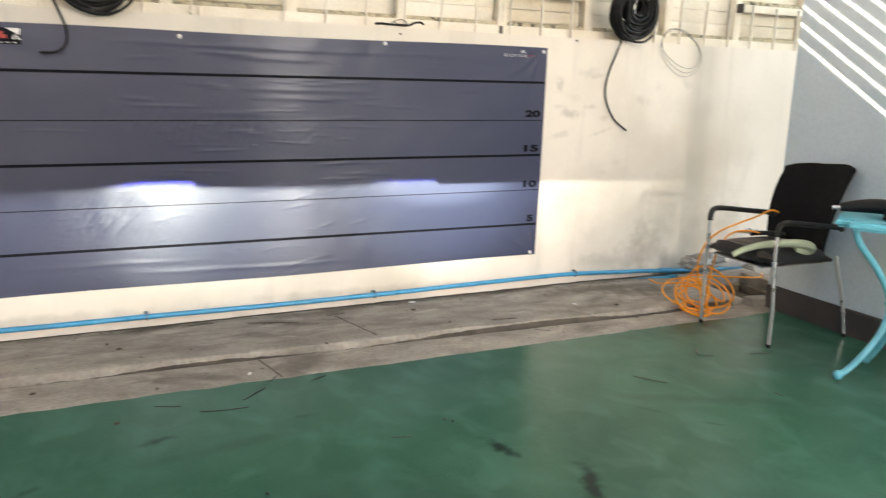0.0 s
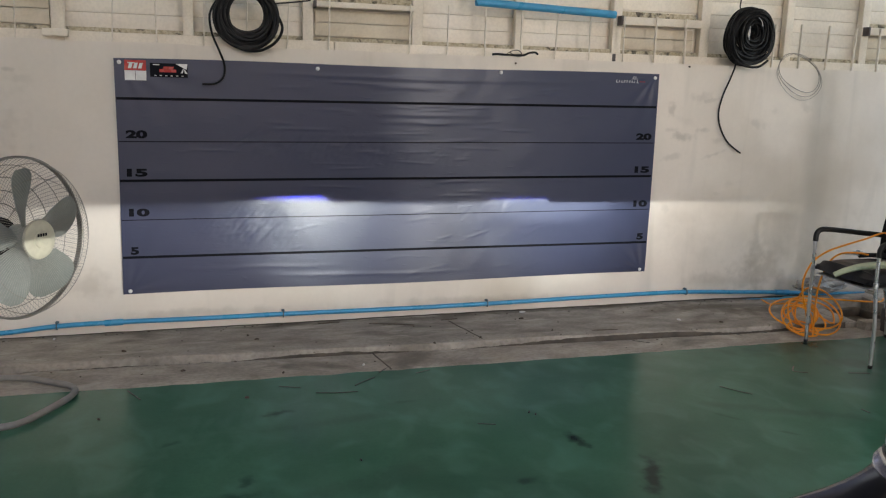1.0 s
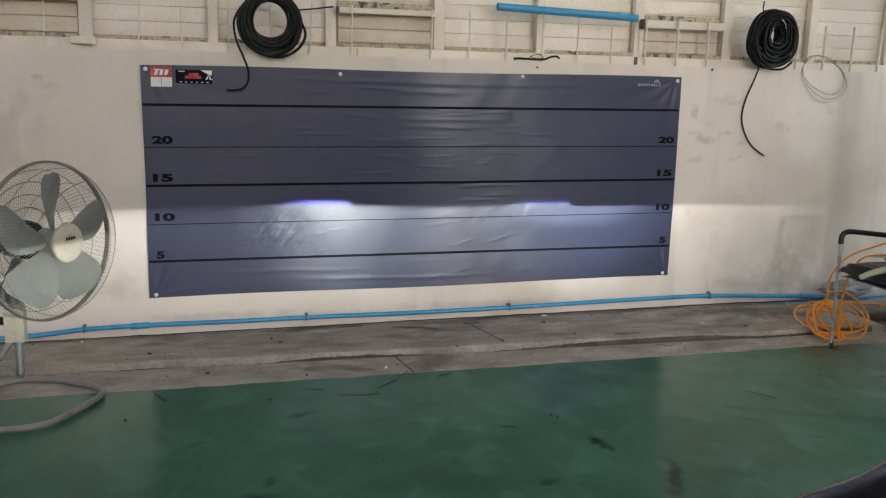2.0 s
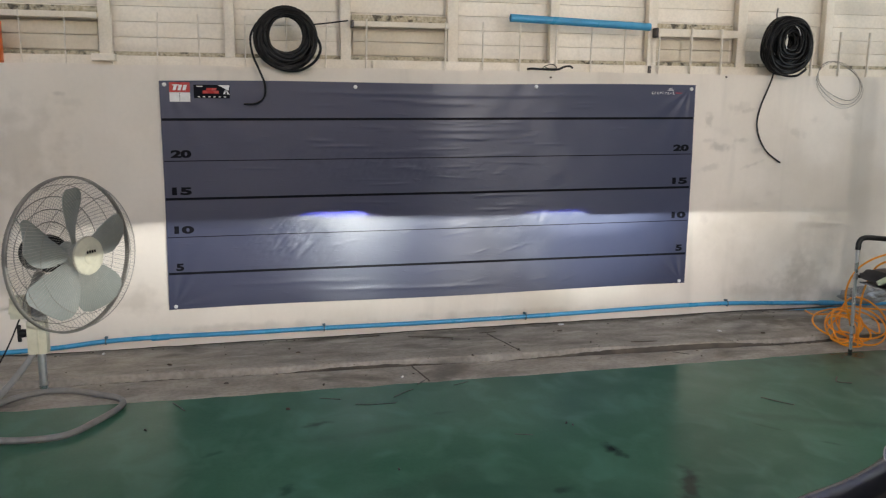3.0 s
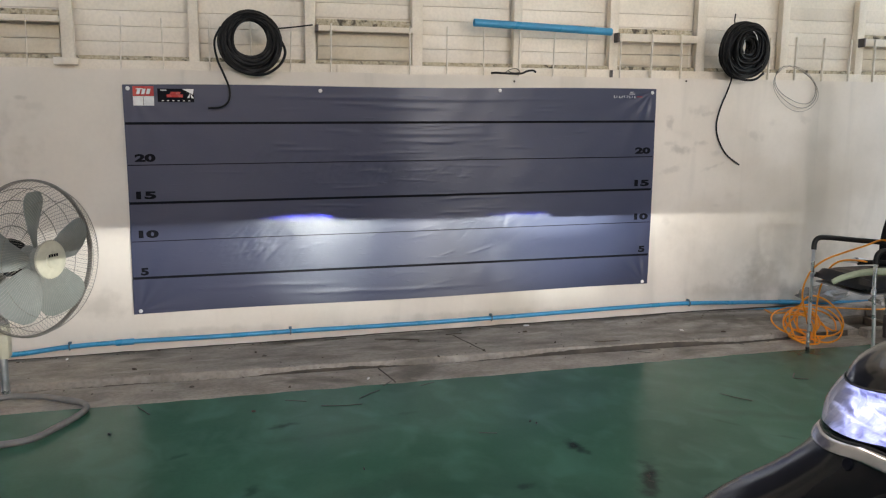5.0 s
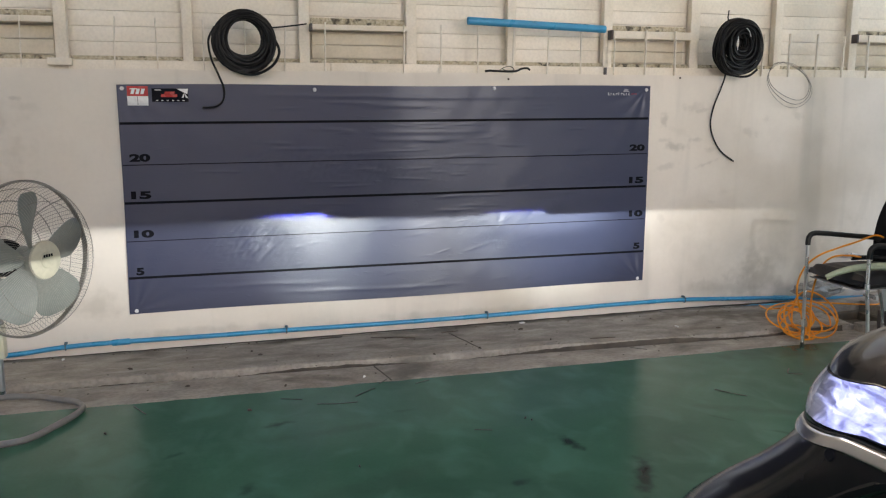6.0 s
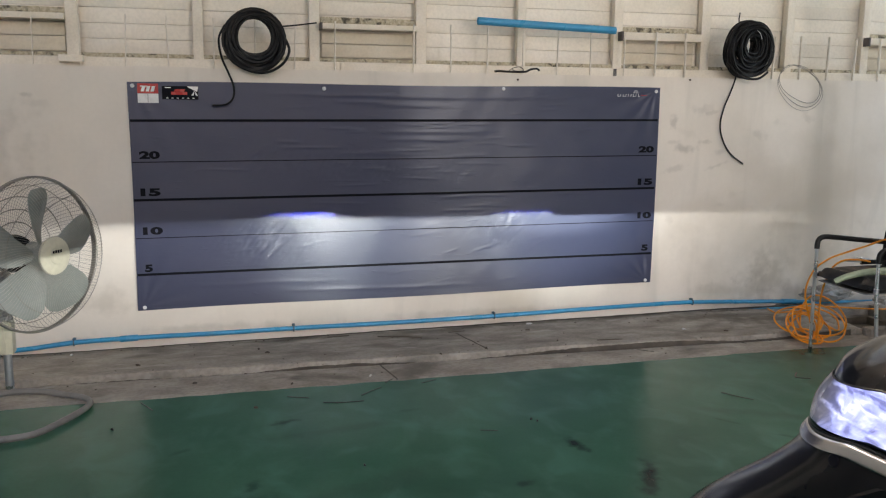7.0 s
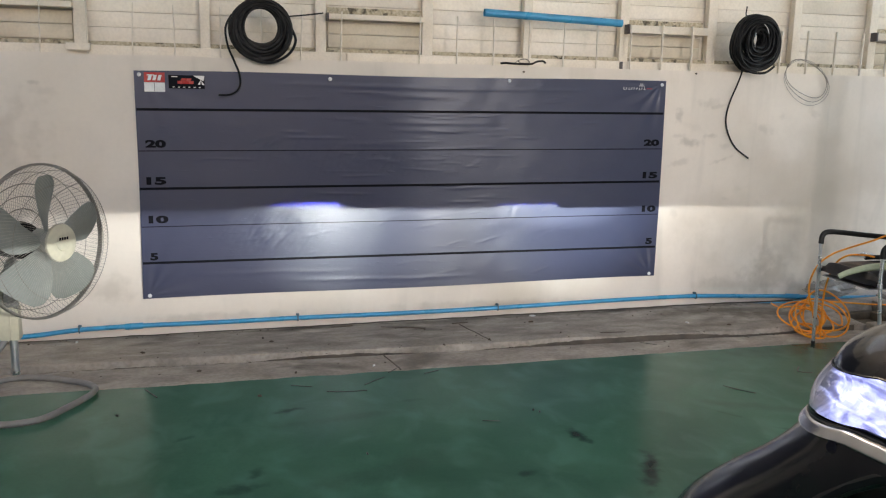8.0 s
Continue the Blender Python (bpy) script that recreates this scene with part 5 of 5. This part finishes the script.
LIT = lit_reflector()
PALE_BEZEL = surface("pale_bezel", (0.72, 0.72, 0.82), (0.36, 0.365, 0.46), 0.22, 22, 0.0, 60)
for k, turn_over in enumerate((lambda b: b, flipped)):
    lamp = part("headlight", turn_over(skin(S_LAMP[0], S_LAMP[1], 0.896, 0.963, -0.055, -0.07, 36, 3)), PALE_BEZEL, car, "lit headlight behind a clear lens")
    glass = part("lens", turn_over(skin(S_LAMP[0] - 0.004, S_LAMP[1] + 0.003, 0.8985, 0.961, 0.001, 0.006, 44, 6)), LENS, lamp, "clear headlight lens")
    glass.visible_shadow = False
    fb = bmesh.new()
    sheet(fb, 40, 10, lambda u, v: outline(0.79 + 0.235 * u, 0.902 + 0.0555 * v, -0.01 - 0.014 * math.sin(v * math.pi) * min(1.0, u * 6) + 0.003 * noise.noise((u * 14, v * 5, 0))))
    part("reflector", turn_over(fb), LIT, lamp, "bluish white lit reflector", smooth=False)
    part("lamp_bezel", turn_over(skin(0.64, 0.797, 0.902, 0.957, -0.007, -0.013, 14, 4)), PALE_BEZEL, lamp, "grey bezel inside the lamp")
    part("lamp_base", turn_over(skin(0.66, S_LAMP[1], 0.8985, 0.901, -0.004, -0.008, 30, 2)), CAR_TRIM, lamp)
    part("amber_reflector", turn_over(skin(0.70, 0.745, 0.908, 0.925, -0.004, -0.006, 4, 2)), BRIGHT_ORANGE, lamp, "small amber reflector")
    cs = bmesh.new()
    sheet(cs, 60, 8, lambda u, v: outline(0.2 + 0.86 * u, 0.8965 - (1 - v) * lerp([(0.2, 0.008), (0.7, 0.012), (0.95, 0.018), (1.06, 0.0185)], 0.2 + 0.86 * u), 0.0015 + 0.003 * min(1.0, 6 * v, 6 * (1 - v)) ** 0.5 - 0.002 * v))
    thicken(cs, 0.002)
    part("chrome_strip", turn_over(cs), CHROME, car, "chrome strip under the headlight")
    part("seal", turn_over(skin(0.2, 1.06, 0.8965, 0.899, 0.001, 0.002, 60, 2)), CAR_TRIM, car)
    part("seal", turn_over(skin(0.2, 1.06, 0.8795, 0.8835, 0.001, 0.002, 60, 2)), CAR_TRIM, car)
    part("hood_gap", turn_over(skin(0.3, 1.06, 0.959, 0.961, 0.001, 0.0015, 60, 2)), CAR_TRIM, car)
    for yc in ARCHES:
        lip = []
        for i in range(33):
            a = math.pi * i / 32
            c, q = math.cos(a), math.sin(a)
            y, z = yc + 0.52 * math.copysign(abs(c) ** (2 / 3), c), 0.4 + 0.55 * q ** (2 / 3)
            lip.append(Vector((-lerp(XS, z) + 0.004, y, z)))
        part("arch_lip", turn_over(tube(bmesh.new(), lip, 0.009, 8)), CAR_BLACK, car)
        liner = bmesh.new()
        sheet(liner, 32, 1, lambda u, v: lip[int(round(u * 32))] + Vector((0.004 + 0.3 * v, 0, 0)))
        part("arch_liner", turn_over(liner), CAR_TRIM, car, "dark wheel arch liner")
cover_at = outline(0.99, 0.872, 0.002)
part("washer_cover", lathe(bmesh.new(), [(0.0, 0.0005), (0.006, 0.0005), (0.0075, -0.001)], along((-1, 0, 0.2), cover_at), 20), INK, car, "dark round cover on the bumper")
# grille, bumper intake, cabin
gr = skin(0.0, 0.28, 0.72, 0.88, 0.004, 0.006, 10, 4)
mirrored(gr)
part("grille", gr, CAR_TRIM, car, "dark grille")
for z in (0.75, 0.79, 0.83):
    gb = skin(0.0, 0.27, z, z + 0.014, 0.014, 0.018, 10, 2, 0.004)
    part("grille_bar", mirrored(gb), CHROME, car)
part("intake", mirrored(skin(0.0, 0.48, 0.36, 0.52, 0.003, 0.005, 16, 3)), CAR_TRIM, car, "black lower intake")
CAB = [(1.1, -1.02, 0.8, -4.35), (1.3, -1.35, 0.77, -4.3), (1.5, -1.68, 0.71, -4.2), (1.64, -1.95, 0.66, -4.05), (1.7, -2.25, 0.55, -3.8)]
cab = bmesh.new()
loops = []
for z, y0, xs, y1 in CAB:
    pts = []
    for sx, yy, cx in ((-1, y0, 0.16), (-1, y1, 0.16), (1, y1, 0.16), (1, y0, 0.16)):
        for i in range(5):
            a = i / 4
            if sx < 0 and yy == y0:
                pts.append((-xs + cx * (1 - a) ** 2, y0 - cx * a ** 2))
            elif sx < 0:
                pts.append((-xs + cx * a ** 2, y1 + cx * (1 - a) ** 2))
            elif yy == y1:
                pts.append((xs - cx * (1 - a) ** 2, y1 + cx * a ** 2))
            else:
                pts.append((xs - cx * a ** 2, y0 - cx * (1 - a) ** 2))
    loops.append([cab.verts.new((x, y, z)) for x, y in pts])
for a, b in zip(loops, loops[1:]):
    for i in range(len(a)):
        cab.faces.new((a[i], a[(i + 1) % len(a)], b[(i + 1) % len(a)], b[i]))
cab.faces.new(loops[-1])
part("cabin", cab, CAR_GLASS, car, "dark glazed cabin")
part("roof", boxed(-0.6, 0.6, -3.95, -2.1, 1.69, 1.73, bevel=0.018), CAR_BLACK, car)
for sx in (-1, 1):
    for yc in ARCHES:
        wh = part("wheel", lathe(bmesh.new(), [(0.0, 0.03), (0.05, 0.035), (0.19, 0.03), (0.24, 0.045), (0.245, 0.0), (0.2, -0.05)], along((sx, 0, 0), (sx * 0.74, yc, 0.37)), 32), CHROME, car, "alloy wheel")
        part("tyre", lathe(bmesh.new(), [(0.245, 0.05), (0.28, 0.06), (0.34, 0.055), (0.366, 0.03), (0.37, 0.0), (0.366, -0.1), (0.34, -0.15), (0.245, -0.15)], along((sx, 0, 0), (sx * 0.74, yc, 0.37)), 40), RUBBER, wh)

# ---- the beams: tiny bright sources behind stepped shades, as in a projector lamp ----
def beam(name, side_sign, aim_x, level, swing, spot, hot):
    """One headlight's beam. A small shade stands before the source inside the lamp; its stepped lower edge cuts the beam at `level` on the wall."""
    p = outline(0.49, 0.945, -0.024)
    p.x *= side_sign
    src = car.matrix_world @ p
    aim = Vector((aim_x, 0.0, level))
    way = (aim - src).normalized()
    side = Vector((way.y, -way.x, 0)).normalized()
    sb = bmesh.new()
    k = 0.012 / (aim - src).length

    def at(dx, dz):
        return src + (aim + side * dx + Vector((0, 0, dz)) - src) * k

    edge = [(-6.0, -0.12), (-2.6, -0.06), (-1.2, -0.03), (-0.45, -0.016), (-0.25, 0.0), (0.0, 0.0), (0.035, -0.022), (1.0, -0.025), (2.0, -0.05), (6.0, -0.12)]
    low = [sb.verts.new(at(dx, dz)) for dx, dz in edge]
    high = [sb.verts.new(at(dx, 4.5)) for dx, dz in edge]
    for i in range(len(edge) - 1):
        sb.faces.new((low[i], low[i + 1], high[i + 1], high[i]))
    me_shade = part("beam_shade", sb, CAR_TRIM, car, smooth=False)
    me_shade.data.transform(car.matrix_world.inverted())
    for nm, colour, watts, cone, wide, dz, dx, drop, size in (
            ("flood", (0.86, 0.93, 1.0), FLOOD_W, 84, 1.0, 0.0, 0.0, 0.3, 0.0001),
            ("wide", (0.82, 0.94, 1.0), WIDE_W, 40, 2.6, 0.0, swing, -0.55, 0.00005), ("spot", (0.7, 0.9, 1.0), SPOT_W, 23, 1.0, 0.0, 0.08, -0.14, 0.00003),
            ("hot", (0.84, 0.98, 0.9), HOT_W, 6.0, 2.6, 0.0, 0.06, -0.02, 0.00002),
            ("fringe", (0.05, 0.08, 1.0), FRINGE_W, 1.0, 9.0, -0.00005, -0.12, -0.012, 0.000012)):
        lp = new(name + "_" + nm, bpy.data.lights.new(name + "_" + nm, "SPOT"))
        lp.data.energy, lp.data.color, lp.data.shadow_soft_size = watts * {"spot": spot, "hot": hot}.get(nm, 1.0), colour, size
        lp.data.spot_size, lp.data.spot_blend = radians(cone), 1.0
        lp.matrix_world = look(src + Vector((0, 0, dz)), aim + Vector((dx, 0, -drop))) @ Matrix.Diagonal((wide, 1, 1, 1))


beam("beam_left", 1, 1.04, 0.662, -1.2, 0.55, 0.5)
beam("beam_right", -1, 2.325, 0.65, -0.65, 1.1, 5.5)

# ---- litter and marks on the floor ----
SCRAP = surface("black_scrap", (0.012, 0.014, 0.013), (0.025, 0.027, 0.025), 0.5, 30, 0.1, 90)
STRIPS = [((0.864, -1.186), (0.946, -1.204), (1.036, -1.203)), ((1.038, -1.13), (1.09, -1.08), (1.138, -1.044)), ((1.169, -0.983), (1.226, -0.918)), ((0.718, -1.081), (0.807, -1.116)),
          ((1.332, -1.023), (1.404, -0.989)), ((1.432, -1.633), (1.499, -1.654)), ((2.621, -1.434), (2.66, -1.496), (2.708, -1.55)), ((3.143, -1.25), (3.094, -1.314), (3.15, -1.344)),
          ((3.345, -1.383), (3.39, -1.395), (3.44, -1.408)), ((3.407, -1.811), (3.453, -1.807)), ((0.108, -1.026), (0.164, -1.134)), ((3.062, -1.793), (3.065, -1.838)), ((2.55, -0.745), (2.62, -0.8)),
          ((3.13, -0.66), (3.19, -0.76)), ((3.23, -0.66), (3.36, -0.74))]
for pts in STRIPS:
    on_floor = min(y for _, y in pts) < -0.93
    sb = tube(bmesh.new(), smooth_path([(x, y, 0.003 if on_floor else 0.009) for x, y in pts], 4), 0.0029, 6, squash=0.5)
    tagged(part("scrap_strip", sb, SCRAP), "thin black plastic offcut lying on the floor", "offcut", "offcuts on the floor")
for pts in (((1.271, -0.162), (1.38, -0.22), (1.497, -0.277)), ((1.673, -0.177), (1.768, -0.17)), ((1.0, -0.1), (1.12, -0.09)), ((2.38, -0.62), (2.52, -0.63))):
    sb = tube(bmesh.new(), smooth_path([(x, y, apron_at((x + 6) / 12.2, 0.42 + 0.58 * (y + 0.66) / 0.68).z + 0.004) for x, y in pts], 4), 0.004, 6, squash=0.6)
    tagged(part("twig", sb, NAIL), "thin dark twig lying on the apron", "twig", "twigs on the apron")
CHIPS = [(2.116, -0.261, 0.022, NAIL), (2.171, -0.577, 0.014, NAIL), (2.973, -0.48, 0.02, WHITE), (2.19, -0.078, 0.03, WHITE), (1.117, -0.879, 0.014, WHITE), (0.939, -1.864, 0.009, SCRAP), (0.581, -1.192, 0.014, NAIL),
         (1.67, -1.562, 0.008, SCRAP), (1.688, -1.588, 0.009, SCRAP), (3.18, -0.575, 0.018, NAIL), (1.753, -0.645, 0.012, NAIL), (0.62, -0.3, 0.018, NAIL), (0.05, -0.55, 0.02, NAIL), (0.32, -0.82, 0.015, NAIL),
         (-0.32, -0.12, 0.02, WHITE), (0.03, -1.32, 0.012, SCRAP), (0.66, -0.42, 0.016, NAIL), (0.75, -0.92, 0.014, NAIL), (1.5, -0.7, 0.012, NAIL)]
for k, (x, y, r, mt) in enumerate(CHIPS):
    cb = bmesh.new()
    bmesh.ops.create_icosphere(cb, subdivisions=2, radius=1.0)
    for v in cb.verts:
        j = 1 + 0.5 * noise.noise(v.co * 1.7 + Vector((k, 0, 0)))
        v.co = Vector((v.co.x * r * 0.7 * j, v.co.y * r * 0.3 * j, max(0, v.co.z * 0.006 + 0.003)))
    ch = part("chip", cb, mt)
    z = 0.0005 if y < -0.93 else (0.004 if y < -0.72 else apron_at((x + 6) / 12.2, 0.42 + 0.58 * (y + 0.66) / 0.68).z)
    ch.matrix_world = pose(x, y, z, 0, 0, (k * 57) % 180)
    tagged(ch, "small chip of rubbish lying on the ground" if mt != WHITE else "small white scrap lying on the ground", "rubbish", "bits of rubbish")
# crumbs of dirt along the wall's foot and the kerb
crumb = random.Random(8)
crumbs = bmesh.new()
for k in range(150):
    x = crumb.uniform(-0.9, 3.7)
    y = crumb.choice((-0.03 - abs(crumb.gauss(0, 0.06)), -0.7 + crumb.gauss(0, 0.02), crumb.uniform(-0.9, -0.05)))
    size = crumb.uniform(0.0018, 0.0055)
    bmesh.ops.create_icosphere(crumbs, subdivisions=1, radius=size, matrix=Matrix.Translation((x, y, apron_z(x, y) + size * 0.3)) @ Matrix.Rotation(crumb.uniform(0, 6), 4, "Z") @ Matrix.Diagonal((crumb.uniform(0.8, 2.0), 0.8, 0.6, 1)))
tagged(part("crumbs", crumbs, NAIL), "dark crumbs of dirt scattered on the concrete apron", "dirt", kind="stuff")
